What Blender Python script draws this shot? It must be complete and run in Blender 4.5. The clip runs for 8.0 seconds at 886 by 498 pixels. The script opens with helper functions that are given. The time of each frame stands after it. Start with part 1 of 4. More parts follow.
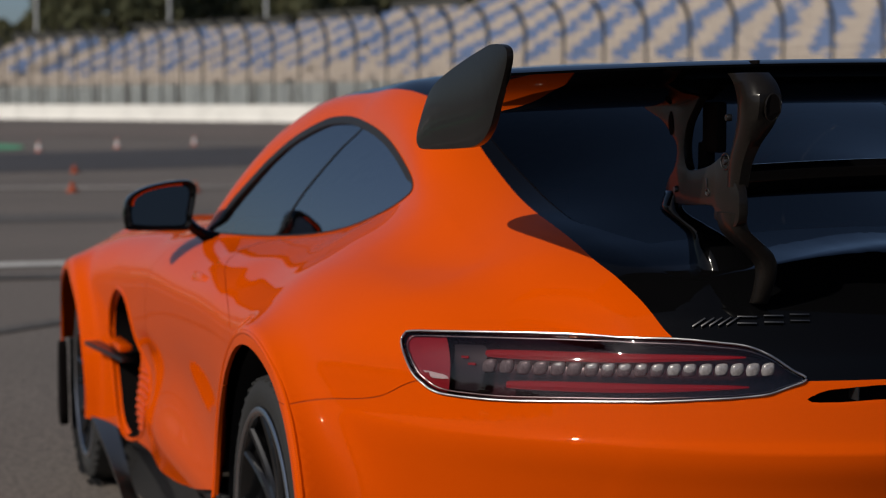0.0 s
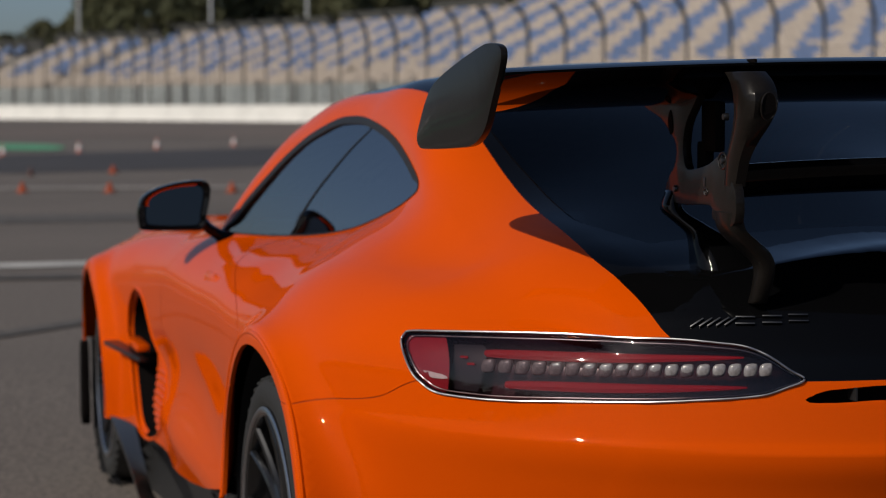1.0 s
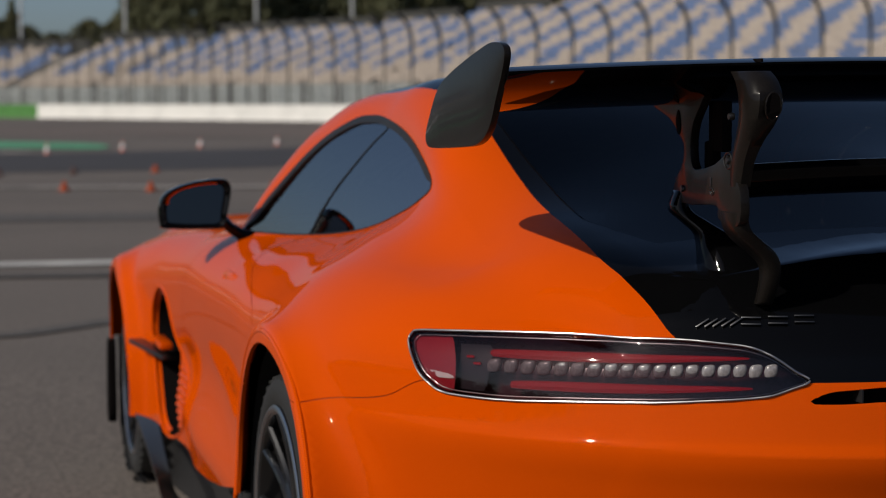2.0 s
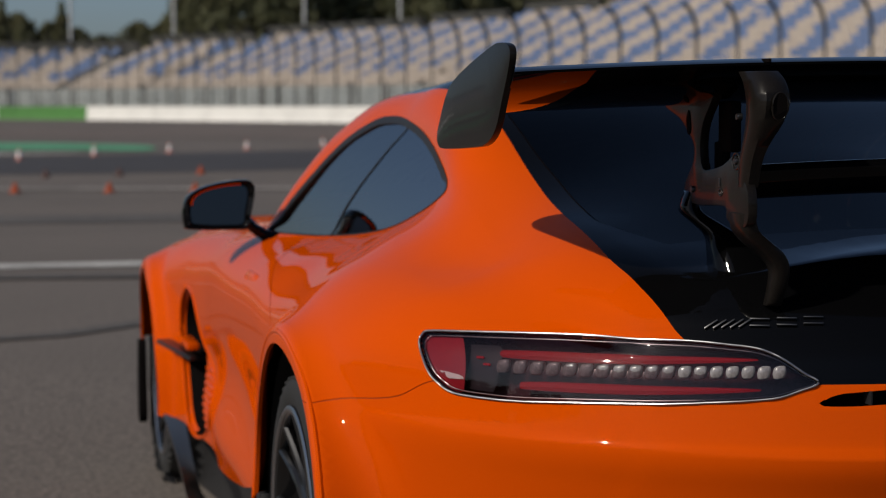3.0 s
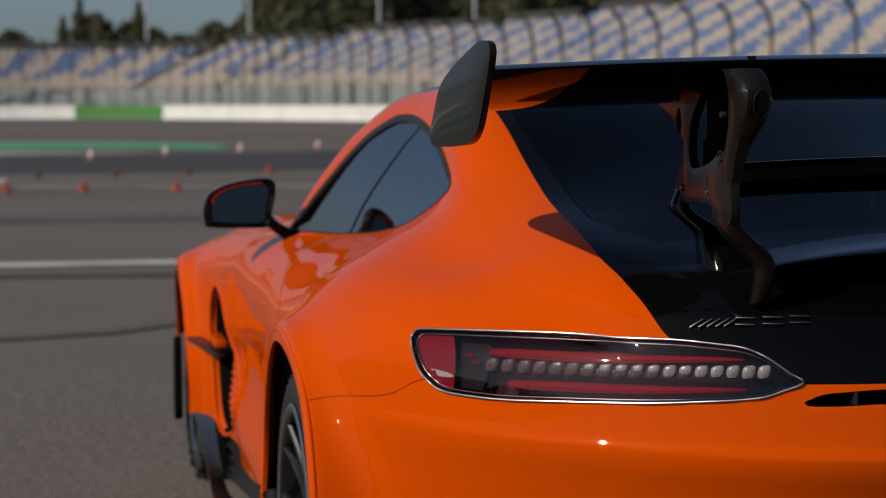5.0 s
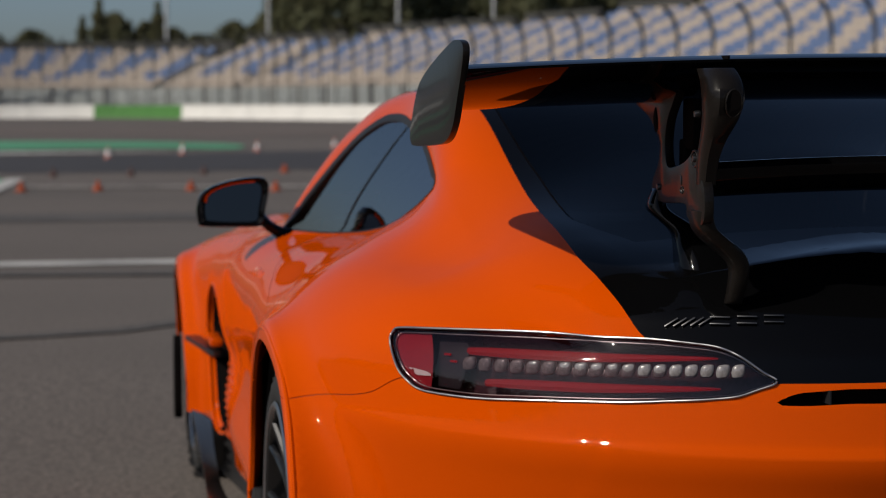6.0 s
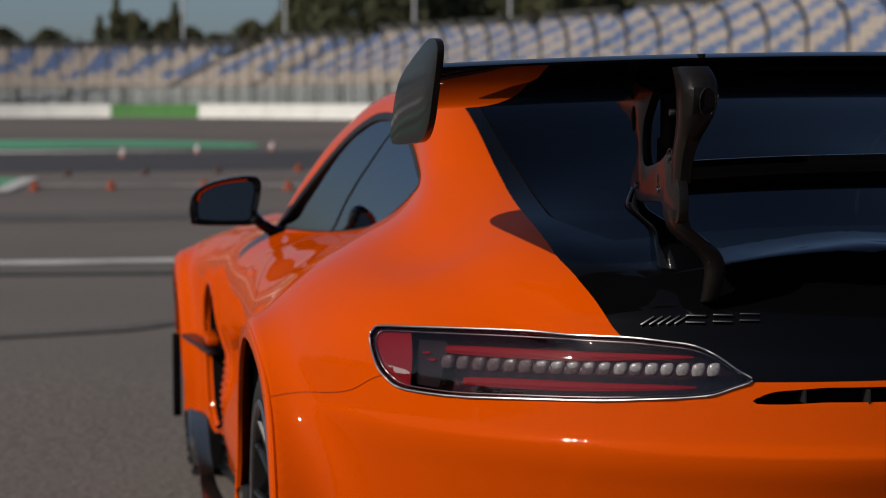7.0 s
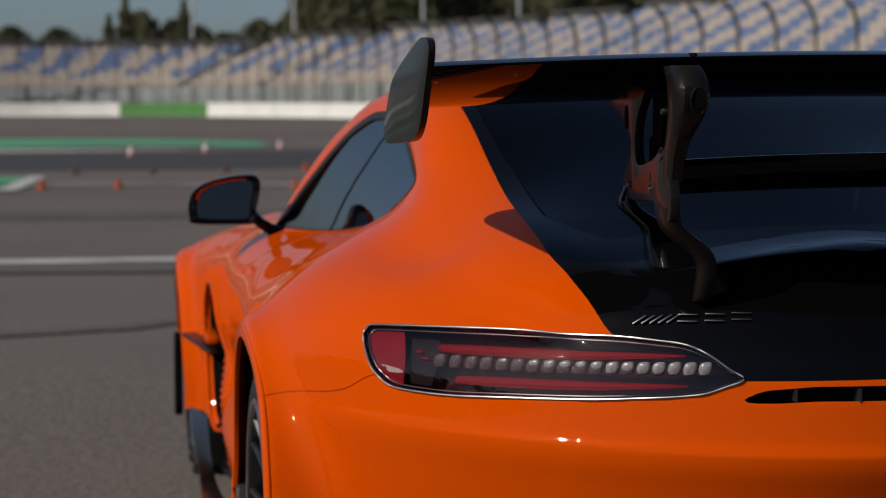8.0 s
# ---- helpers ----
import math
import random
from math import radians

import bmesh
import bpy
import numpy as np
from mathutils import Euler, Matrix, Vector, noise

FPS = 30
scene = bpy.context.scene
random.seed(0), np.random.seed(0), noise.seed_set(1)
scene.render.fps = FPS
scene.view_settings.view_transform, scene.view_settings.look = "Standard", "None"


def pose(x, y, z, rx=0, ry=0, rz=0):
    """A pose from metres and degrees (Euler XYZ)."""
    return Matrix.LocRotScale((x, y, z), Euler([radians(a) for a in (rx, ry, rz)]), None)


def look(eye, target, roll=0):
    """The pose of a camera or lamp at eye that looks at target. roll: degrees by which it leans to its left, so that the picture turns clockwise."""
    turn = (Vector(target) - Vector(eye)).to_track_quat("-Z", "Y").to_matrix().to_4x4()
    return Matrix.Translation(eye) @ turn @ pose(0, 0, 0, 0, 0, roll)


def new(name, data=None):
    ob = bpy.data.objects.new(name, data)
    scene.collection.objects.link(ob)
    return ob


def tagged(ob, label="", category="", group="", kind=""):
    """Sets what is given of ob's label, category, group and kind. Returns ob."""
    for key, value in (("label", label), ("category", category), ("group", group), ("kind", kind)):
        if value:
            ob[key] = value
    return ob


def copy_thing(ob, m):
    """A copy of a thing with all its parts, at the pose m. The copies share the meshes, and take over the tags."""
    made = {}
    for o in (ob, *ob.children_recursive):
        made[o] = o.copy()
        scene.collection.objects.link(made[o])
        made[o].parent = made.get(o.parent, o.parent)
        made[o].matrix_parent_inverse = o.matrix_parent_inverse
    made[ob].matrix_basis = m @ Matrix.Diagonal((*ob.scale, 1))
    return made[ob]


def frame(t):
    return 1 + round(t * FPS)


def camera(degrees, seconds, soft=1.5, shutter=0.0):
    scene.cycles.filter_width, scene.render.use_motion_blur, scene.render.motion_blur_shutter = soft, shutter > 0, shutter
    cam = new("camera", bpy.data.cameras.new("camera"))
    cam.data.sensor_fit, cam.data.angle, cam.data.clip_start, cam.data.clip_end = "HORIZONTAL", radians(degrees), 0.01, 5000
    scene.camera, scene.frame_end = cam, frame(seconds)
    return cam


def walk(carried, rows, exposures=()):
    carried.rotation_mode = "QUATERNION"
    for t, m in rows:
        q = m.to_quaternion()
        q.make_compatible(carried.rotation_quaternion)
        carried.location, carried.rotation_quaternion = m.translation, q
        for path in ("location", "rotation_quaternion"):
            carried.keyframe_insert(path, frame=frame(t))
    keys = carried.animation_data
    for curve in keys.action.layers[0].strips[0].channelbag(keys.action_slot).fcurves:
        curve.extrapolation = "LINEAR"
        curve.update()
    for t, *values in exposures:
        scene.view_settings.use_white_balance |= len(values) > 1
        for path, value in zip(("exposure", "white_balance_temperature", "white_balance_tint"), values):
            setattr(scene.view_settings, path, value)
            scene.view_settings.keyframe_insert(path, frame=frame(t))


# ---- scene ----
cam = camera(25.2, 8.0, soft=1.0)
PATH = [
    (0, (-1.78, -2.826, 1.24), (-1.195, -0.92, 1.091), -0.1),
    (0.5, (-1.743, -2.832, 1.239), (-1.176, -0.919, 1.09), -0.1),
    (1, (-1.707, -2.841, 1.239), (-1.162, -0.922, 1.09), -0.2),
    (1.5, (-1.673, -2.848, 1.238), (-1.149, -0.923, 1.089), -0.1),
    (3, (-1.577, -2.868, 1.235), (-1.123, -0.926, 1.088), -0.1),
    (3.5, (-1.536, -2.876, 1.234), (-1.104, -0.929, 1.088), -0.1),
    (4, (-1.498, -2.885, 1.234), (-1.086, -0.933, 1.087), -0.2),
    (4.5, (-1.465, -2.891, 1.234), (-1.072, -0.935, 1.086), -0.2),
    (6, (-1.362, -2.919, 1.232), (-1.002, -0.958, 1.084), -0.1),
    (6.5, (-1.329, -2.93, 1.232), (-0.979, -0.966, 1.083), -0.1),
    (7, (-1.297, -2.935, 1.231), (-0.954, -0.97, 1.082), -0.1),
    (7.5, (-1.28, -2.938, 1.231), (-0.941, -0.973, 1.081), -0.1),
    (8, (-1.27, -2.941, 1.231), (-0.936, -0.975, 1.081), -0.1),
]
walk(cam, [(t, look(eye, target, roll)) for t, eye, target, roll in PATH], exposures=((0.0, -0.02), (8.0, -0.02)))
cam.data.dof.use_dof = True
cam.data.dof.focus_distance = 3.0
cam.data.dof.aperture_fstop = 6.0

# ---------------------------------------------------------------- light
SUN = Vector((-0.755, -0.290, 0.588)).normalized()
world = bpy.data.worlds.new("sky")
scene.world = world
world.use_nodes = True
wn = world.node_tree
sky = wn.nodes.new("ShaderNodeTexSky")
sky.sky_type, sky.sun_disc = "NISHITA", False
sky.sun_elevation = math.asin(SUN.z)
sky.sun_rotation = math.atan2(SUN.x, SUN.y)
sky.air_density, sky.dust_density, sky.ozone_density = 0.7, 1.4, 3.0
wn.links.new(sky.outputs[0], wn.nodes["Background"].inputs[0])
wn.nodes["Background"].inputs[1].default_value = 0.066
sun = new("sun", bpy.data.lights.new("sun", "SUN"))
sun.data.energy, sun.data.angle, sun.data.color = 3.3, radians(0.53), (1.0, 0.92, 0.79)
sun.matrix_world = look(SUN * 50, (0, 0, 0))


# ---------------------------------------------------------------- materials
def material(name, color, rough=0.5, metal=0.0, coat=0.0, grain=0.0, scale=40.0, bump=0.0, second=None, stain=0.0,
             stain_scale=3.0, coat_rough=0.03, spec=0.5, detail=6.0, coat_ior=1.5):
    """Principled material with two scales of colour variation, bump from the fine one."""
    m = bpy.data.materials.new(name)
    m.use_nodes = True
    nt = m.node_tree
    b = nt.nodes["Principled BSDF"]
    b.inputs["Roughness"].default_value, b.inputs["Metallic"].default_value = rough, metal
    b.inputs["Coat Weight"].default_value, b.inputs["Coat Roughness"].default_value = coat, coat_rough
    b.inputs["Coat IOR"].default_value = coat_ior
    b.inputs["Specular IOR Level"].default_value = spec
    b.inputs["Base Color"].default_value = (*color, 1)
    if not (grain or bump or stain):
        return m
    co = nt.nodes.new("ShaderNodeTexCoord")

    def noise_at(s, d):
        n = nt.nodes.new("ShaderNodeTexNoise")
        n.inputs["Scale"].default_value, n.inputs["Detail"].default_value = s, d
        nt.links.new(co.outputs["Object"], n.inputs["Vector"])
        return n.outputs["Fac"]

    fine, broad = noise_at(scale, detail), noise_at(stain_scale, 4.0)

    def mixed(fac, a, c, lo, hi):
        r = nt.nodes.new("ShaderNodeMapRange")
        r.inputs["From Min"].default_value, r.inputs["From Max"].default_value = lo, hi
        nt.links.new(fac, r.inputs["Value"])
        x = nt.nodes.new("ShaderNodeMix")
        x.data_type = "RGBA"
        nt.links.new(r.outputs[0], x.inputs["Factor"])
        for sock, v in ((x.inputs["A"], a), (x.inputs["B"], c)):
            if isinstance(v, tuple):
                sock.default_value = (*v, 1)
            else:
                nt.links.new(v, sock)
        return x.outputs["Result"]

    dark = tuple(c * (1 - grain) for c in color)
    light = tuple(min(1, c * (1 + grain)) for c in color)
    out = mixed(fine, dark, light, 0.3, 0.7)
    if stain:
        second = second or tuple(c * (1 - stain) for c in color)
        out = mixed(broad, out, second, 0.45, 0.75)
    nt.links.new(out, b.inputs["Base Color"])
    if bump:
        bp = nt.nodes.new("ShaderNodeBump")
        bp.inputs["Strength"].default_value, bp.inputs["Distance"].default_value = 0.6, bump
        nt.links.new(fine, bp.inputs["Height"])
        nt.links.new(bp.outputs[0], b.inputs["Normal"])
    return m


def glass(name, tint, gloss_rough=0.0, ior=1.5):
    """Tinted pane: a clear sharp reflection over what shows through."""
    m = bpy.data.materials.new(name)
    m.use_nodes = True
    nt = m.node_tree
    nt.nodes.remove(nt.nodes["Principled BSDF"])
    tr, gl = nt.nodes.new("ShaderNodeBsdfTransparent"), nt.nodes.new("ShaderNodeBsdfGlossy")
    tr.inputs[0].default_value = (*tint, 1)
    gl.inputs["Roughness"].default_value = gloss_rough
    fr = nt.nodes.new("ShaderNodeFresnel")
    fr.inputs["IOR"].default_value = ior
    mx = nt.nodes.new("ShaderNodeMixShader")
    nt.links.new(fr.outputs[0], mx.inputs[0])
    nt.links.new(tr.outputs[0], mx.inputs[1])
    nt.links.new(gl.outputs[0], mx.inputs[2])
    nt.links.new(mx.outputs[0], nt.nodes["Material Output"].inputs["Surface"])
    return m


def glow(name, color, strength, base=(0.3, 0.02, 0.02)):
    m = material(name, base, 0.6, spec=0.1)
    b = m.node_tree.nodes["Principled BSDF"]
    b.inputs["Emission Color"].default_value, b.inputs["Emission Strength"].default_value = (*color, 1), strength
    return m


ORANGE = material("orange_paint", (0.58, 0.066, 0.0002), 0.5, 0.0, 1.0, spec=0.0, coat_ior=1.50, grain=0.05, scale=900, stain=0.03, stain_scale=4)
BLACK = material("black_paint", (0.0022, 0.0022, 0.0025), 0.4, 0.0, 1.0, spec=0.0, coat_ior=1.50, grain=0.2, scale=700, stain=0.1)


def glancing(m, low, high):
    """Lacquer whose gloss is weak face-on and full at a glancing angle."""
    nt = m.node_tree
    lw, r = nt.nodes.new("ShaderNodeLayerWeight"), nt.nodes.new("ShaderNodeMapRange")
    lw.inputs["Blend"].default_value = 0.5
    r.interpolation_type = "SMOOTHSTEP"
    for sock, v in (("From Min", 0.30), ("From Max", 0.80), ("To Min", low), ("To Max", high)):
        r.inputs[sock].default_value = v
    nt.links.new(lw.outputs["Facing"], r.inputs["Value"])
    nt.links.new(r.outputs[0], nt.nodes["Principled BSDF"].inputs["Coat Weight"])


glancing(ORANGE, 0.13, 0.62)
glancing(BLACK, 0.35, 1.0)
CARBON = material("dark_satin_carbon", (0.003, 0.0026, 0.0022), 0.34, 0.0, 0.5, spec=0.04, grain=0.35, scale=260, bump=0.0001, coat_ior=1.36, coat_rough=0.04)
PLASTIC = material("black_plastic", (0.012, 0.012, 0.013), 0.5, grain=0.3, scale=300, bump=0.0004)
RUBBER = material("rubber", (0.013, 0.013, 0.013), 0.7, grain=0.35, scale=200, bump=0.0006, stain=0.3, second=(0.022, 0.021, 0.020))
RIM = material("rim_black", (0.009, 0.009, 0.010), 0.26, 0.2, 0.6, grain=0.2, scale=200)
CHROME = material("chrome", (0.34, 0.34, 0.35), 0.34, 1.0, grain=0.05, scale=80)
SILVER = material("machined_metal", (0.42, 0.42, 0.44), 0.3, 1.0, grain=0.15, scale=300)
SEAM = material("panel_seam", (0.20, 0.02, 0.002), 0.7)
GAP = material("panel_gap", (0.004, 0.003, 0.003), 0.8, spec=0.05)
WINDOW = glass("tinted_window", (0.56, 0.60, 0.62), 0.0, 9.0)
REAR_GLASS = glass("dark_rear_window", (0.15, 0.16, 0.16), 0.0, 1.38)
CLEAR_GLASS = glass("clear_windscreen", (0.80, 0.84, 0.83), 0.0, 1.5)
LENS = glass("clear_lens", (0.66, 0.58, 0.60), 0.02, 1.48)


# ---------------------------------------------------------------- mesh helpers
def part(name, bm, mat, parent=None, label="", smooth=True):
    """Link a bmesh as one mesh object under a thing or part."""
    me = bpy.data.meshes.new(name)
    bm.to_mesh(me)
    bm.free()
    me.materials.append(mat)
    if smooth:
        me.polygons.foreach_set("use_smooth", [True] * len(me.polygons))
        me.set_sharp_from_angle(angle=radians(38))
    ob = new(name, me)
    ob.parent = parent
    return tagged(ob, label)


def empty(name, label, category, group="", m=None):
    ob = new(name)
    ob.empty_display_size = 0.2
    if m is not None:
        ob.matrix_basis = m
    return tagged(ob, label, category, group)


def box(sx, sy, sz, x=0, y=0, z=0, bevel=0.0, bm=None, rot=None):
    """A bevelled box of that size about (x, y, z)."""
    b = bmesh.new()
    bmesh.ops.create_cube(b, size=1)
    bmesh.ops.scale(b, vec=(sx, sy, sz), verts=b.verts)
    if bevel:
        bmesh.ops.bevel(b, geom=b.edges[:], offset=bevel, segments=2, affect="EDGES", profile=0.6)
    if rot is not None:
        bmesh.ops.transform(b, matrix=rot, verts=b.verts)
    bmesh.ops.translate(b, vec=(x, y, z), verts=b.verts)
    return joined(bm, b)


def joined(bm, b):
    if bm is None:
        return b
    me = bpy.data.meshes.new("tmp")
    b.to_mesh(me)
    b.free()
    bm.from_mesh(me)
    bpy.data.meshes.remove(me)
    return bm


def lathe(profile, steps=48, axis="x", bm=None, at=(0, 0, 0), closed=False):
    """Turn (offset along the axis, radius) points round the axis."""
    b = bmesh.new()
    rings = []
    for k in range(steps):
        a = 2 * math.pi * k / steps
        rings.append([b.verts.new((o, r * math.cos(a), r * math.sin(a)) if axis == "x" else (r * math.cos(a), r * math.sin(a), o))
                      for o, r in profile])
    n = len(profile)
    for k in range(steps):
        p, q = rings[k], rings[(k + 1) % steps]
        for j in range(n if closed else n - 1):
            b.faces.new((p[j], p[(j + 1) % n], q[(j + 1) % n], q[j]))
    bmesh.ops.remove_doubles(b, verts=b.verts, dist=1e-5)
    bmesh.ops.recalc_face_normals(b, faces=b.faces)
    bmesh.ops.translate(b, vec=at, verts=b.verts)
    return joined(bm, b)


def tube(points, radius, sides=8, bm=None, closed=False, flat=1.0):
    """A tube along the points; radius may be a number or one per point."""
    b = bmesh.new()
    pts = [Vector(p) for p in points]
    n = len(pts)
    rs = radius if isinstance(radius, (list, tuple)) else [radius] * n
    rings, up = [], Vector((0, 0, 1))
    for i, p in enumerate(pts):
        if closed:
            d = (pts[(i + 1) % n] - pts[i - 1]).normalized()
        else:
            d = (pts[min(i + 1, n - 1)] - pts[max(i - 1, 0)]).normalized()
        s = d.cross(up)
        s = s.normalized() if s.length > 1e-4 else Vector((1, 0, 0))
        w = s.cross(d)
        rings.append([b.verts.new(p + rs[i] * (math.cos(2 * math.pi * k / sides) * s + flat * math.sin(2 * math.pi * k / sides) * w))
                      for k in range(sides)])
    for i in range(n if closed else n - 1):
        a, c = rings[i], rings[(i + 1) % n]
        for k in range(sides):
            b.faces.new((a[k], a[(k + 1) % sides], c[(k + 1) % sides], c[k]))
    if not closed:
        b.faces.new(rings[0])
        b.faces.new(rings[-1])
    bmesh.ops.recalc_face_normals(b, faces=b.faces)
    return joined(bm, b)


def smooth_loop(pts, per=6, closed=True):
    """Catmull-Rom through 2D or 3D points."""
    p = [np.array(q, float) for q in pts]
    n, out = len(p), []
    for i in range(n if closed else n - 1):
        g = (lambda j: p[j % n]) if closed else (lambda j: p[min(max(j, 0), n - 1)])
        a, b, c, d = g(i - 1), g(i), g(i + 1), g(i + 2)
        for k in range(per):
            t = k / per
            out.append(0.5 * (2 * b + (c - a) * t + (2 * a - 5 * b + 4 * c - d) * t * t + (3 * b - a - 3 * c + d) * t ** 3))
    if not closed:
        out.append(p[-1])
    return np.array(out)


def slab(loop, thick, plane="yz", at=0.0, bevel=0.0, bm=None, holes=()):
    """A plate with that outline (and holes) in a plane, thick across it."""
    b = bmesh.new()

    def put(u, v, w):
        return {"yz": (w, u, v), "xz": (u, w, v), "xy": (u, v, w)}[plane]

    edges = []
    for lp in (loop, *holes):
        vs = [b.verts.new(put(q[0], q[1], at - thick / 2)) for q in lp]
        edges += [b.edges.new((vs[i], vs[(i + 1) % len(vs)])) for i in range(len(vs))]
    bmesh.ops.triangle_fill(b, use_beauty=True, edges=edges)
    base = b.faces[:]
    got = bmesh.ops.extrude_face_region(b, geom=base)
    move = [g for g in got["geom"] if isinstance(g, bmesh.types.BMVert)]
    bmesh.ops.translate(b, vec=put(0, 0, thick), verts=move)
    bmesh.ops.recalc_face_normals(b, faces=b.faces)
    if bevel:
        rim = [e for e in b.edges if len(e.link_faces) == 2 and e.calc_face_angle() > 0.9]
        bmesh.ops.bevel(b, geom=rim, offset=bevel, segments=2, affect="EDGES", profile=0.6, clamp_overlap=True)
    return joined(bm, b)


# ---------------------------------------------------------------- car body surface
def ramp(t, xs, ys):
    """Smooth curve through short lists of knots (monotone cubic)."""
    xs, ys = np.array(xs, float), np.array(ys, float)
    d = np.diff(ys) / np.diff(xs)
    m = np.concatenate(([d[0]], np.where(d[1:] * d[:-1] > 0, 2 * d[1:] * d[:-1] / (d[1:] + d[:-1] + 1e-12), 0), [d[-1]]))
    t = np.clip(t, xs[0], xs[-1])
    i = np.clip(np.searchsorted(xs, t) - 1, 0, len(xs) - 2)
    h = xs[i + 1] - xs[i]
    s = (t - xs[i]) / h
    return ((1 + 2 * s) * (1 - s) ** 2 * ys[i] + s * (1 - s) ** 2 * h * m[i] + s * s * (3 - 2 * s) * ys[i + 1] + s * s * (s - 1) * h * m[i + 1])


def step(a, b, t):
    s = np.clip((t - a) / (b - a), 0, 1)
    return s * s * s * (s * (6 * s - 15) + 10)


def soft_max(a, b, k):
    h = np.clip(0.5 + 0.5 * (a - b) / k, 0, 1)
    return b + (a - b) * h + k * h * (1 - h)


def soft_min(a, b, k):
    return -soft_max(-a, -b, k)


REAR_AXLE, FRONT_AXLE = (1.0, 0.357), (3.90, 0.302)
REAR_ARCH, FRONT_ARCH = (1.02, 0.36), (3.93, 0.315)


def body_field(p):
    """Signed field of the car's painted shell; negative inside. The tail is at y = 0, the nose at y = 4.6."""
    x, y, z = np.abs(p[:, 0]), p[:, 1], p[:, 2]
    # plan outline: rounded tail and nose, flared over the wheels
    inset = ramp(z, (0.1, 0.3, 0.5, 0.6, 0.652, 0.668, 0.684, 0.70, 0.76, 0.82, 0.87, 0.95, 1.1), (0.27, 0.165, 0.072, 0.028, 0.006, 0.0035, 0.0115, 0.0155, 0.027, 0.042, 0.085, 0.17, 0.36))
    ye = y - inset * (1 - step(0.3, 1.1, y))
    half = ramp(ye, (0, 1.0, 1.5, 2.1, 2.8, 3.3, 3.9, 4.8), (0.984, 0.989, 0.968, 0.955, 0.950, 0.962, 1.01, 0.99))
    half = half - 0.03 * step(0.74, 0.92, z) - 0.03 * np.exp(-((z - 0.50) / 0.12) ** 2) * np.exp(-((y - 2.2) / 0.6) ** 2)
    half = half - 0.022 * np.exp(-((y - 2.84) / 0.24) ** 2) * (1 - step(0.46, 0.62, z))
    half = half + 0.02 * np.exp(-((z - 0.34) / 0.06) ** 2) * np.exp(-((y - 2.2) / 0.9) ** 4)
    for yc, zc, r, h in ((*REAR_AXLE, 0.41, 0.004), (*FRONT_AXLE, 0.37, 0.022)):
        d = np.hypot(y - yc, z - zc)
        half = half + h * np.exp(-((d - r) / 0.05) ** 2) * step(0.2, 0.5, z)
    u = np.maximum(1.08 - ye, 0) / 1.10
    v = np.maximum(ye - 3.95, 0) / 0.85
    q = 1.9
    side = ((x / half) ** q + u ** q) ** (1 / q) - 1
    side = np.where(ye > 1.08, ((x / half) ** 2.4 + v ** 2.4) ** (1 / 2.4) - 1, side)
    # shoulders, deck and bonnet
    top = ramp(y, (0, 0.25, 1.0, 1.6, 2.2, 2.7, 3.2, 3.8, 4.4, 4.8), (0.885, 0.925, 0.945, 0.905, 0.880, 0.872, 0.858, 0.822, 0.73, 0.57))
    top = top - 0.10 * x ** 4 + 0.027 * step(1.15, 1.8, y)
    # convex shoulder that rolls down from the side windows
    base = ramp(y, (0.5, 0.7, 0.9, 1.0, 1.12, 1.25, 1.528, 1.831, 2.131, 2.5, 2.8, 3.2), (0.82, 0.925, 0.990, 1.006, 1.014, 1.006, 0.962, 0.924, 0.903, 0.916, 0.895, 0.81))
    dx = np.maximum(x - 0.64, 0)
    roll = ramp(y, (0.6, 1.0, 1.25, 1.6, 2.0), (0.22, 0.36, 0.46, 0.36, 0.16))
    top = soft_max(top, base - roll * dx - 0.65 * dx ** 2, 0.04)
    low = soft_max(side * 0.95, z - top, 0.13 - 0.02 * step(1.4, 2.0, y) * (1 - step(2.6, 3.2, y)))
    low = soft_max(low, 0.13 - z, 0.04)
    # wheel arch flares stand proud of the tapering tail
    for yc, zc, r, w, k in ((*REAR_ARCH, 0.426, 0.994, 0.020), (*FRONT_ARCH, 0.39, 1.020, 0.024)):
        flare = soft_max(x - w, np.hypot(y - yc, z - zc) - r, k)
        low = soft_min(low, flare, 3 * k)
    # cabin and fastback
    yy = y + 0.62 * x ** 2 * step(1.8, 2.8, y)
    roof = ramp(yy, (0.0, 0.2, 0.5, 0.8, 1.2, 1.55, 1.85, 2.15, 2.45, 2.75, 3.15, 3.45),
                (0.82, 0.915, 1.044, 1.151, 1.275, 1.328, 1.323, 1.317, 1.284, 1.194, 0.979, 0.75))
    roof = roof + 0.010 * np.exp(-((y - 0.235) / 0.04) ** 2)
    crown = ramp(y, (0.2, 0.5, 0.8, 1.3, 1.8, 2.3), (0.094, 0.214, 0.34, 0.133, 0.186, 0.246))
    wide = ramp(y, (0.1, 0.4, 0.7, 1.1, 1.6, 2.1, 2.6, 3.1), (0.459, 0.55, 0.629, 0.666, 0.658, 0.710, 0.808, 0.85))
    lean = ramp(y, (1.6, 2.0, 2.4, 2.8), (0.157, 0.20, 0.34, 0.40))
    wall = (x - wide + lean * (z - 0.9)) * 0.95
    cabin = soft_max(wall, z - roof + crown * x ** 2, 0.09)
    cabin = soft_max(cabin, side * 0.95 + 0.008, 0.014)
    # the cabin melts into the shoulders above the lamps, not into the bumper
    melt = 0.12 + 0.88 * step(0.78, 0.93, z + 0.25 * step(0.3, 0.8, y))
    return soft_min(low, cabin, (0.13 - 0.105 * step(0.75, 1.45, y)) * melt)


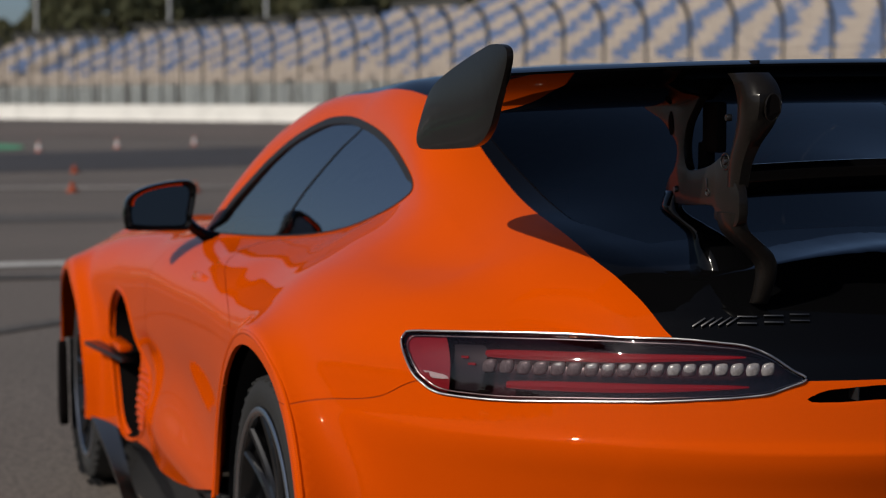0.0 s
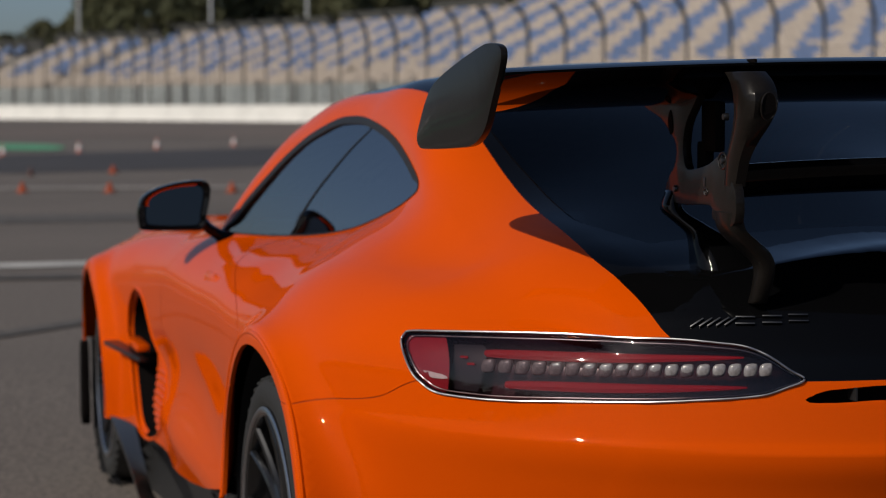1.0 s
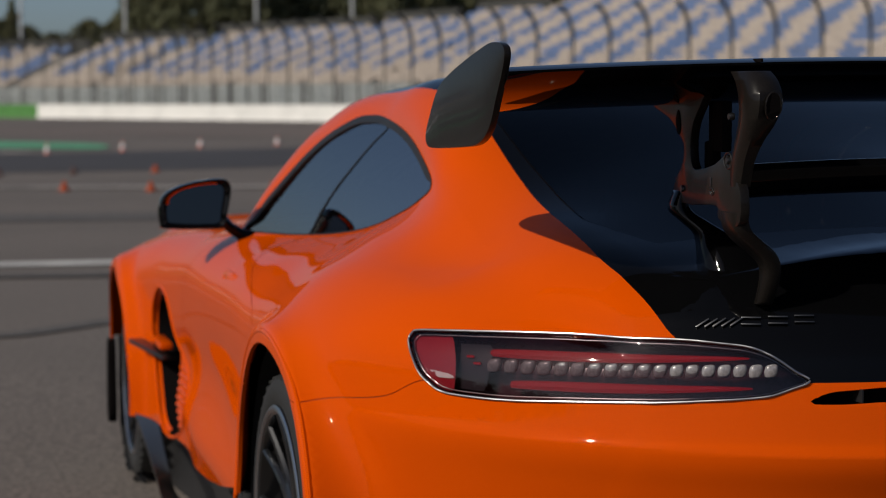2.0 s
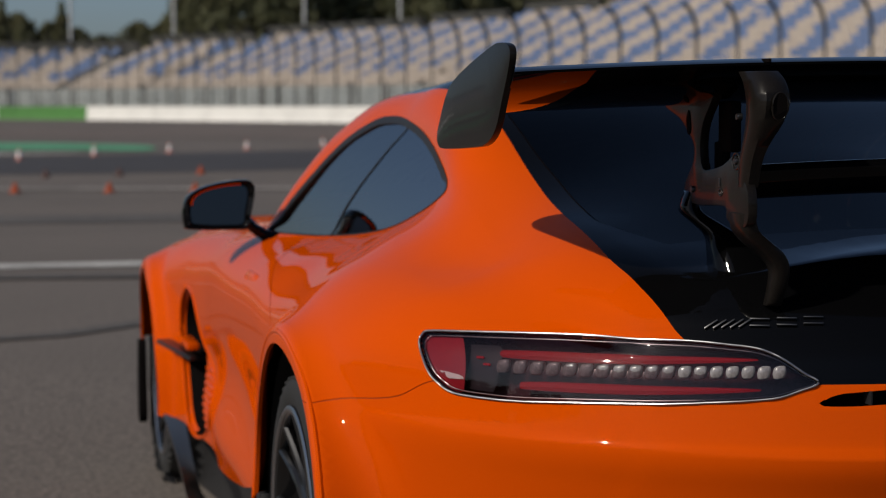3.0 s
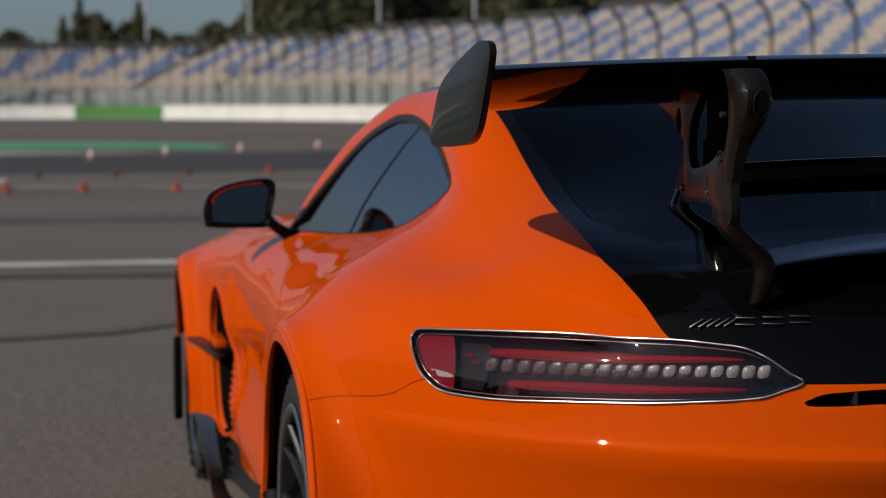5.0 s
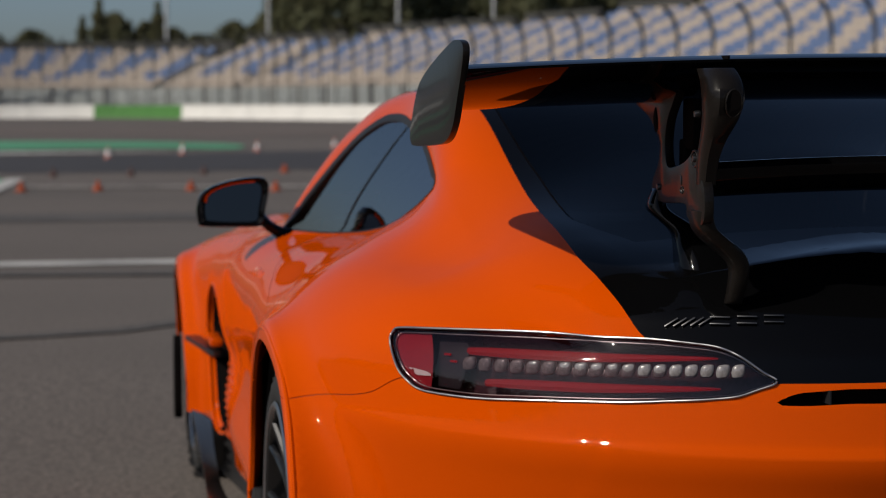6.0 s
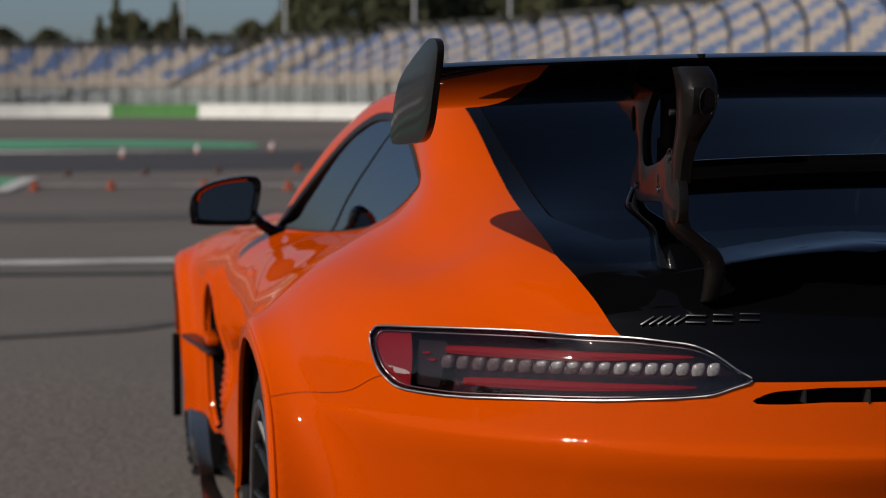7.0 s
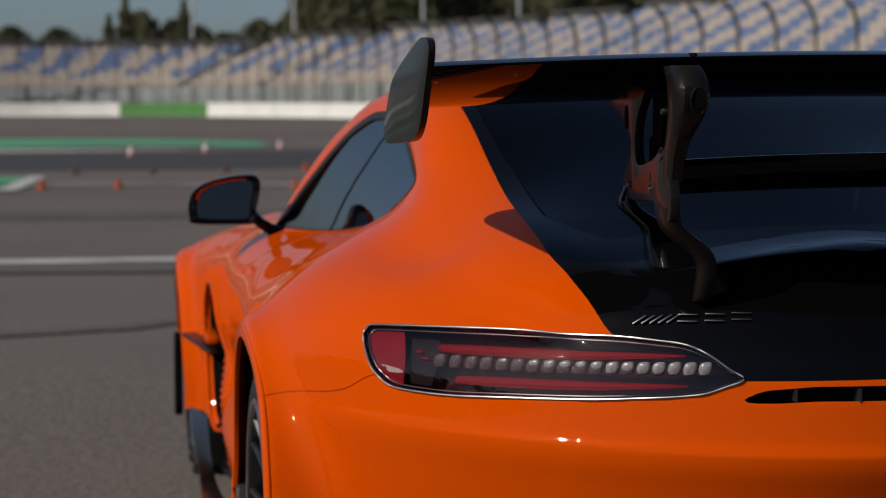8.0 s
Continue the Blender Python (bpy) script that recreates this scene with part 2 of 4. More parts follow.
def normals_of(p):
    e, g = 1e-3, []
    for k in range(3):
        d = np.zeros(3)
        d[k] = e
        g.append(body_field(p + d) - body_field(p - d))
    g = np.stack(g, 1)
    return g / (np.linalg.norm(g, axis=1, keepdims=True) + 1e-12)


def cast(o, d, far=2.6, steps=70):
    """Where rays from inside leave the shell."""
    lo, hi = np.zeros(len(o)), np.full(len(o), far)
    done = np.zeros(len(o), bool)
    for k in range(1, steps + 1):
        t = far * k / steps
        out = (body_field(o + d * t) > 0) & ~done
        hi[out], lo[out] = t, far * (k - 1) / steps
        done |= out
    for _ in range(24):
        mid = (lo + hi) / 2
        out = body_field(o + d * mid[:, None]) > 0
        hi, lo = np.where(out, mid, hi), np.where(out, lo, mid)
    return o + d * ((lo + hi) / 2)[:, None]


def shell():
    """The left half of the shell as vertices and triangles."""
    cols = []
    for k in range(150):
        a = radians(-90 - 90 * k / 150)
        cols.append((1.1, math.cos(a), math.sin(a)))
    for k in range(150):
        cols.append((1.1 + 2.8 * k / 150, -1.0, 0.0))
    for k in range(91):
        a = radians(180 - k)
        cols.append((3.9, math.cos(a), math.sin(a)))
    tilt = np.concatenate((np.linspace(-58, -5, 36), np.linspace(-3.5, 50, 110), np.linspace(50.5, 90, 54)))
    c = np.array(cols)
    n, m = len(cols), len(tilt)
    e = np.radians(tilt)[None, :]
    d = np.stack((c[:, 1:2] * np.cos(e), c[:, 2:3] * np.cos(e), np.ones((n, 1)) * np.sin(e)), 2).reshape(-1, 3)
    o = np.stack((np.zeros((n, m)), np.repeat(c[:, 0:1], m, 1), np.full((n, m), 0.55)), 2).reshape(-1, 3)
    v = cast(o, d)
    i, j = np.meshgrid(np.arange(n - 1), np.arange(m - 1), indexing="ij")
    a = (i * m + j).ravel()
    t = np.concatenate((np.stack((a, a + m + 1, a + m), 1), np.stack((a, a + 1, a + m + 1), 1)))
    return v, t


def split(v, t, f):
    """Cut a triangle mesh along f = 0; returns the part with f < 0 and the rest."""
    s = f(v)
    s = np.where(np.abs(s) < 1e-7, 1e-7, s)
    neg = s[t] < 0
    cnt = neg.sum(1)
    inside, outside = [t[cnt == 3]], [t[cnt == 0]]
    cut = {}
    extra, base = [], len(v)
    tin, tout = [], []
    for tri in t[(cnt == 1) | (cnt == 2)]:
        sg = s[tri] < 0
        k = int(np.argmax(sg)) if sg.sum() == 1 else int(np.argmin(sg))
        a, b, c = tri[k], tri[(k + 1) % 3], tri[(k + 2) % 3]
        ids = []
        for q in (b, c):
            key = (min(a, q), max(a, q))
            if key not in cut:
                w = s[a] / (s[a] - s[q])
                cut[key] = base + len(extra)
                extra.append(v[a] + (v[q] - v[a]) * w)
            ids.append(cut[key])
        one, two = (tin, tout) if sg.sum() == 1 else (tout, tin)
        one.append((a, ids[0], ids[1]))
        two += [(ids[0], b, c), (ids[0], c, ids[1])]
    vv = np.vstack((v, np.array(extra).reshape(-1, 3)))
    both = []
    for whole, bits in ((inside, tin), (outside, tout)):
        tt = np.vstack(whole + ([np.array(bits)] if bits else []))
        used, inv = np.unique(tt, return_inverse=True)
        both.append((vv[used], inv.reshape(-1, 3)))
    return both


def merge(*pieces):
    """Several pieces of the shell as one."""
    vs, ts, n = [], [], 0
    for v, t in pieces:
        vs.append(v)
        ts.append(t + n)
        n += len(v)
    return np.vstack(vs), np.vstack(ts)


def strip(piece, f, w, mask):
    """Cut the narrow strip |f| < w out of the area mask < 0; returns the strip and the rest."""
    area, rest = split(*piece, mask)
    low, high = split(*area, lambda q: f(q) + w)
    mid, high = split(*high, lambda q: f(q) - w)
    return mid, merge(rest, low, high)


def outline(pts, axes, per=6, smooth=True):
    """A signed distance to a closed loop in two of the axes (x taken without its sign); negative inside."""
    lp = smooth_loop(pts, per) if smooth else np.array(pts, float)
    a, b = lp, np.roll(lp, -1, 0)

    def f(v):
        q = np.abs(v[:, axes[0]]) if axes[0] == 0 else v[:, axes[0]]
        q = np.stack((q, v[:, axes[1]]), 1)
        best, ins = np.full(len(q), 9.0), np.zeros(len(q), bool)
        for p0, p1 in zip(a, b):
            e = p1 - p0
            w = np.clip(((q - p0) @ e) / (e @ e + 1e-12), 0, 1)
            best = np.minimum(best, np.linalg.norm(q - p0 - w[:, None] * e, axis=1))
            cross = (p0[1] > q[:, 1]) != (p1[1] > q[:, 1])
            xi = p0[0] + (q[:, 1] - p0[1]) / (p1[1] - p0[1] + 1e-12) * e[0]
            ins ^= cross & (q[:, 0] < xi)
        return np.where(ins, -best, best)

    return f


def skin(name, piece, mat, parent, offset=0.0, thick=0.0, label="", mirror=1, bulge=None):
    """A piece of the shell as a mesh with the shell's own normals, moved out by offset (a number, or one per point), with a folded-in
    edge if thick. bulge: normals of a simpler curved pane in place of the shell's."""
    v, t = piece
    nrm = normals_of(v)
    if callable(offset):
        w = v + nrm * offset(v)[:, None]
    else:
        w = v + nrm * offset
    if bulge is not None:
        nrm = bulge(v)
    n0 = len(w)
    tris = [tuple(q) for q in t]
    if thick:
        e = {}
        for q in t:
            for a, b in ((q[0], q[1]), (q[1], q[2]), (q[2], q[0])):
                e[(a, b)] = 1
        rim = [(a, b) for a, b in e if (b, a) not in e]
        ids = sorted({i for r in rim for i in r})
        back = {i: n0 + k for k, i in enumerate(ids)}
        w = np.vstack((w, w[ids] - nrm[ids] * thick))
        nrm = np.vstack((nrm, nrm[ids]))
        tris += [(b, a, back[a]) for a, b in rim] + [(b, back[a], back[b]) for a, b in rim]
    w, nrm = w.copy(), nrm.copy()
    w[:, 0] *= mirror
    nrm[:, 0] *= mirror
    if mirror < 0:
        tris = [(c, b, a) for a, b, c in tris]
    me = bpy.data.meshes.new(name)
    me.from_pydata(w.tolist(), [], [tuple(int(i) for i in q) for q in tris])
    me.materials.append(mat)
    me.polygons.foreach_set("use_smooth", [True] * len(me.polygons))
    me.update()
    if callable(offset):
        pass
    elif not thick:
        me.normals_split_custom_set_from_vertices(nrm.tolist())
    else:
        nt = len(t)
        loops = np.zeros((len(tris) * 3, 3))
        tri = np.array(tris)
        loops[:nt * 3] = nrm[tri[:nt].ravel()]
        fn = np.cross(w[tri[nt:, 1]] - w[tri[nt:, 0]], w[tri[nt:, 2]] - w[tri[nt:, 0]])
        fn /= np.linalg.norm(fn, axis=1, keepdims=True) + 1e-12
        loops[nt * 3:] = np.repeat(fn, 3, 0)
        me.normals_split_custom_set(loops.tolist())
    ob = new(name, me)
    ob.parent = parent
    return tagged(ob, label)


# ---------------------------------------------------------------- the car
def both_sides(piece):
    """The left piece with its mirror image on the right, as one."""
    v, t = piece
    w = v * np.array((-1.0, 1.0, 1.0))
    return np.vstack((v, w)), np.vstack((t, t[:, ::-1] + len(v)))


def hatch_line(v):
    y, z = v[:, 1], v[:, 2]
    xh = ramp(y, (0.0, 0.174, 0.195, 0.234, 0.298, 0.417, 0.62, 0.82, 0.99, 1.17, 1.35, 1.50, 2.5),
              (0.44, 0.455, 0.467, 0.483, 0.502, 0.5185, 0.520, 0.520, 0.525, 0.536, 0.555, 0.564, 0.545))
    return np.maximum(np.abs(v[:, 0]) - xh, np.maximum(0.789 - 0.02 * np.abs(v[:, 0]) - z, y - 2.5))


LIGHT_LOOP = [(0.803, 0.83), (0.768, 0.834), (0.689, 0.84), (0.612, 0.844), (0.534, 0.845), (0.453, 0.846), (0.394, 0.842), (0.354, 0.837),
              (0.323, 0.823), (0.295, 0.802), (0.274, 0.787), (0.301, 0.774), (0.343, 0.76), (0.424, 0.751), (0.503, 0.744), (0.624, 0.736),
              (0.7, 0.73), (0.762, 0.73), (0.786, 0.734), (0.8, 0.745), (0.812, 0.761), (0.819, 0.787), (0.82, 0.81), (0.813, 0.824)]
WINDOW_LOOP = [(2.536, 0.882), (2.37, 0.886), (2.211, 0.891), (2.071, 0.899), (1.831, 0.918), (1.528, 0.956), (1.239, 1.005), (1.11, 1.04),
               (1.084, 1.064), (1.165, 1.103), (1.318, 1.15), (1.491, 1.182), (1.691, 1.202), (1.820, 1.203), (1.905, 1.197), (2.022, 1.174),
               (2.165, 1.139), (2.279, 1.092), (2.368, 1.036), (2.443, 0.979), (2.466, 0.956), (2.499, 0.921), (2.536, 0.895)]
SIDE_VENT = [(3.27, 0.668), (3.37, 0.615), (3.40, 0.54), (3.375, 0.45), (3.31, 0.34), (3.25, 0.245), (3.10, 0.225), (2.93, 0.27), (2.82, 0.36), (2.86, 0.45),
             (2.98, 0.52), (3.05, 0.61), (3.14, 0.66)]
REAR_SLOT = [(0.283, 0.749), (0.265, 0.762), (0.240, 0.770), (0.164, 0.777), (-0.1, 0.780), (-0.1, 0.756), (0.165, 0.754), (0.224, 0.750)]


def on_shell(x, z, depth=0.0):
    """Point of the tail's shell at (x, z), moved inwards by depth."""
    ys = np.linspace(1.1, -0.1, 500)
    q = np.stack((np.full(500, x), ys, np.full(500, z)), 1)
    k = int(np.argmax(body_field(q) > 0))
    p = q[k:k + 1]
    return Vector((p - normals_of(p) * depth)[0])


def gap_side(v):
    """Height above the joint between quarter panel and bumper."""
    return v[:, 2] - ramp(np.abs(v[:, 0]), (0.80, 0.819, 0.856, 0.888, 0.938, 0.99), (0.752, 0.742, 0.712, 0.700, 0.689, 0.679))


def door_back(v):
    z = v[:, 2]
    return (v[:, 1] - ramp(z, (0.33, 0.395, 0.617, 0.751, 0.822, 0.852, 0.893), (1.42, 1.38, 1.30, 1.40, 1.68, 1.90, 2.037))) * np.where(z > 0.75, 0.4, 0.95)


def door_front(v):
    return v[:, 1] - ramp(v[:, 2], (0.3, 0.5, 0.784, 0.835, 0.88), (2.86, 2.82, 2.70, 2.67, 2.62))


def sill_line(y):
    """Height of the side window's lower edge."""
    return ramp(y, (1.1, 1.239, 1.528, 1.831, 2.07, 2.535), (1.05, 1.005, 0.956, 0.918, 0.90, 0.882))


def pane_normals(v):
    """Normals of a gently bulging side pane."""
    n = np.stack((-np.ones(len(v)), -0.20 + 0.09 * (v[:, 1] - 1.1), 0.30 + 0.45 * (v[:, 2] - 1.0)), 1)
    return n / np.linalg.norm(n, axis=1, keepdims=True)


def make_body(car):
    v, t = shell()
    piece = (v, t)
    for (yc, zc), r in ((REAR_ARCH, 0.397), (FRONT_ARCH, 0.362)):
        gone, piece = split(*piece, lambda q: np.maximum(np.hypot(q[:, 1] - yc, q[:, 2] - zc) - r, 0.35 - np.abs(q[:, 0])))
    lamp, piece = split(*piece, lambda q: np.maximum(outline(LIGHT_LOOP, (0, 2))(q), q[:, 1] - 0.9))
    win, piece = split(*piece, lambda q: np.maximum(outline(WINDOW_LOOP, (1, 2))(q), 0.45 - np.abs(q[:, 0])))
    vent, piece = split(*piece, lambda q: np.maximum(outline(SIDE_VENT, (1, 2))(q), 0.6 - np.abs(q[:, 0])))
    slot, piece = split(*piece, lambda q: np.maximum(outline(REAR_SLOT, (0, 2), smooth=False)(q), q[:, 1] - 0.5))
    hatch, piece = split(*piece, hatch_line)
    screen, piece = split(*piece, lambda q: np.maximum(np.maximum(2.42 - q[:, 1] - 0.42 * q[:, 0] ** 2, np.abs(q[:, 0]) - 0.70 + 0.3 * (q[:, 2] - 0.9)),
                                                       np.maximum(0.965 - q[:, 2], q[:, 1] - 3.2)))
    gap, piece = strip(piece, gap_side, 0.0009, lambda q: np.maximum(0.805 - np.abs(q[:, 0]), np.maximum(q[:, 1] - 0.9, 0.3 - q[:, 1])))
    seam, piece = strip(piece, door_back, 0.0018, lambda q: np.maximum(np.maximum(0.33 - q[:, 2], q[:, 2] - 0.91), np.maximum(0.6 - np.abs(q[:, 0]), q[:, 1] - 2.3)))
    seam2, piece = strip(piece, door_front, 0.002, lambda q: np.maximum(np.maximum(0.33 - q[:, 2], q[:, 2] - 0.885), np.maximum(0.6 - np.abs(q[:, 0]), 2.3 - q[:, 1])))
    skirt, piece = split(*piece, lambda q: np.maximum(q[:, 2] - ramp(q[:, 1], (1.2, 1.42, 1.88, 2.28, 2.65, 2.97, 3.24, 3.7), (0.392, 0.380, 0.308, 0.255, 0.232, 0.234, 0.235, 0.215)),
                                                      np.maximum(1.25 - q[:, 1], np.maximum(q[:, 1] - 3.75, 0.5 - np.abs(q[:, 0])))))
    nose, piece = split(*piece, lambda q: np.maximum(q[:, 2] - 0.40, 3.60 - q[:, 1]))
    skin("body", both_sides(piece), ORANGE, car, thick=0.009)
    for s in (1, -1):
        skin("front_splitter", nose, PLASTIC, car, -0.03, 0.02, "black lower front bumper", mirror=s)
        skin("lower_sill", skirt, PLASTIC, car, lambda q: -0.015 - 0.10 * step(0.10, 0.34, 0.44 - q[:, 2]), 0.02, "black sill", mirror=s)
    for s in (1, -1):
        skin("panel_gap", gap, SEAM, car, -0.002, mirror=s)
        skin("door_gap", seam, SEAM, car, -0.003, mirror=s)
        skin("door_gap", seam2, GAP, car, -0.003, mirror=s)
    skin("windscreen", both_sides(screen), CLEAR_GLASS, car, -0.003)
    # black hatch with its window set a little lower
    window_edge = lambda q: np.maximum(np.maximum(np.abs(q[:, 0]) - ramp(
        q[:, 1], (0.3, 0.42, 0.505, 0.598, 0.80, 0.978, 1.155, 1.4), (0.36, 0.42, 0.458, 0.484, 0.483, 0.495, 0.505, 0.50)), 0.40 - q[:, 1]), q[:, 1] - 1.36)
    window, frame_piece = split(*hatch, window_edge)
    joint, window = split(*window, lambda q: -(window_edge(q) + 0.004))
    tail = skin("tailgate", both_sides(frame_piece), BLACK, car, 0.0, 0.018, "gloss black tailgate and roof")
    skin("rear_window", both_sides(window), REAR_GLASS, tail, -0.002)
    skin("window_joint", both_sides(joint), GAP, tail, -0.003)
    for s in (1, -1):
        trim, pane = split(*win, lambda q: -(outline(WINDOW_LOOP, (1, 2))(q) + 0.003 + 0.015 * step(0.010, 0.045, q[:, 2] - sill_line(q[:, 1]))))
        bar, pane = strip(pane, lambda q: (q[:, 1] - ramp(q[:, 2], (0.906, 0.949, 1.009, 1.08, 1.134, 1.176), (2.087, 2.055, 1.984, 1.864, 1.75, 1.621))) * 0.45, 0.0020, lambda q: q[:, 2] - 5)
        w = skin("side_window", pane, WINDOW, car, -0.004, mirror=s, bulge=pane_normals)
        skin("window_trim", trim, PLASTIC, w, 0.002, 0.01, "black rubber", mirror=s)
        skin("window_bar", bar, PLASTIC, w, -0.002, mirror=s)
    return lamp, vent, slot


def make_lamp(car, lamp, s):
    """Rear lamp: chrome rim, smoked red housing, a row of clear bulbs between two red bars, clear cover."""
    th = skin("tail_lamp", lamp, HOUSING, car, -0.045, label="smoked red tail lamp with chrome rim", mirror=s)
    skin("lamp_cover", lamp, LENS, th, -0.001, mirror=s)
    loop = smooth_loop(LIGHT_LOOP, 5)
    out, deep = [], []
    for x, z in loop:
        p, q = on_shell(-x, z, -0.0015), on_shell(-x, z, 0.05)
        out.append((s * p.x, p.y, p.z))
        deep.append((s * q.x, q.y, q.z))
    part("chrome_rim", tube(out, 0.0021, 8, closed=True), CHROME, th, "bright chrome")
    inner = smooth_loop([(x + (0.55 - x) * 0.018, z + (0.79 - z) * 0.11) for x, z in LIGHT_LOOP], 5)
    pts = [on_shell(-x, z, 0.004) for x, z in inner]
    part("inner_rim", tube([(s * p.x, p.y, p.z) for p in pts], 0.0013, 6, closed=True), CHROME, th)
    b = bmesh.new()
    a = [b.verts.new(p) for p in out]
    c = [b.verts.new(p) for p in deep]
    for i in range(len(a)):
        j = (i + 1) % len(a)
        b.faces.new((a[i], a[j], c[j], c[i]))
    part("lamp_wall", b, HOUSING, th)
    for k in range(18):
        u = k / 17
        x = 0.716 + (0.330 - 0.716) * u
        z = 0.788 + 0.014 * u
        p = on_shell(-x, z, 0.012 - 0.007 * u)
        n = normals_of(np.array([p]))[0]
        b = bmesh.new()
        bmesh.ops.create_icosphere(b, subdivisions=2, radius=1)
        for w in b.verts:
            c3 = w.co
            w.co = Vector([math.copysign(abs(q) ** 0.6, q) for q in c3])
            w.co.x += 0.30 * w.co.z * (1 - abs(w.co.x) * 0.3) * s
        bmesh.ops.scale(b, vec=(0.0138 - 0.0024 * u, 0.007, 0.0122 - 0.0008 * u), verts=b.verts)
        bmesh.ops.rotate(b, matrix=Matrix.Rotation(-0.10, 3, "Y"), verts=b.verts)
        bmesh.ops.transform(b, matrix=Matrix.Translation((s * p.x, p.y, p.z)) @ pose(0, 0, 0, 0, 0, math.degrees(math.atan2(s * n[0], -n[1])) * 1.0), verts=b.verts)
        part("bulb", b, BULB, th)
    for name, (xa, za), (xb, zb) in (("upper_bar", (0.72, 0.814), (0.36, 0.825)), ("lower_bar", (0.70, 0.757), (0.36, 0.774))):
        pts = [Vector(q) for q in smooth_loop([tuple(on_shell(-(xa + (xb - xa) * k / 2), za + (zb - za) * k / 2, 0.024)) for k in range(3)], 12, False)]
        part(name, tube([(s * p.x, p.y, p.z) for p in pts], [0.0004 + 0.0105 * math.sin(math.pi * min(1, 0.12 + 0.86 * k / 24)) ** 0.6 * (1 - 0.5 * k / 24) for k in range(25)], 8, flat=0.95), REDBAR, th, "glowing red")
    for x, z in ((0.748, 0.801), (0.741, 0.789)):
        q = on_shell(-x, z, 0.016)
        part("red_diode", box(0.014, 0.004, 0.004, s * q.x, q.y, q.z, 0.001, None, pose(0, 0, 0, 0, 0, -s * 45)), REDBAR, th)
    refl, _ = split(*lamp, lambda q: np.maximum(0.764 + 0.10 * (0.80 - q[:, 2]) - np.abs(q[:, 0]), outline(LIGHT_LOOP, (0, 2))(q) + 0.003))
    skin("reflector", refl, REFLECTOR, th, -0.007, label="ribbed red", mirror=s)
    white, _ = split(*refl, outline([(0.802, 0.768), (0.772, 0.766), (0.768, 0.757), (0.790, 0.756)], (0, 2), smooth=False))
    skin("white_marker", white, WHITE, th, -0.005, label="white", mirror=s)
    dark, _ = split(*lamp, lambda q: np.maximum(np.abs(np.abs(q[:, 0]) - 0.742 - 0.25 * (0.80 - q[:, 2])) - 0.021, outline(LIGHT_LOOP, (0, 2))(q) + 0.010))
    skin("divider", dark, DIVIDER, th, -0.02, mirror=s)


EMBLEM = material("dark_chrome", (0.12, 0.12, 0.125), 0.38, 1.0, grain=0.1, scale=200)
HOUSING = material("lamp_housing", (0.060, 0.026, 0.034), 0.25, grain=0.4, scale=160, stain=0.4)
DIVIDER = material("dark_lamp_bezel", (0.022, 0.018, 0.023), 0.3, grain=0.1, scale=80)
BULB = material("lamp_bulb", (0.20, 0.185, 0.19), 0.25, 0.0, 1.0, grain=0.25, scale=160, bump=0.0008, detail=2.0)
REDBAR = glow("red_lamp_bar", (1.0, 0.008, 0.02), 0.17, (0.12, 0.004, 0.007))
REFLECTOR = material("red_reflector", (0.34, 0.010, 0.022), 0.3, 0.0, 0.6, grain=0.5, scale=900, bump=0.0006)
WHITE = material("white_plastic", (0.75, 0.75, 0.75), 0.35, grain=0.05, scale=60)
TREAD = material("tyre_wall_marks", (0.05, 0.05, 0.05), 0.6)


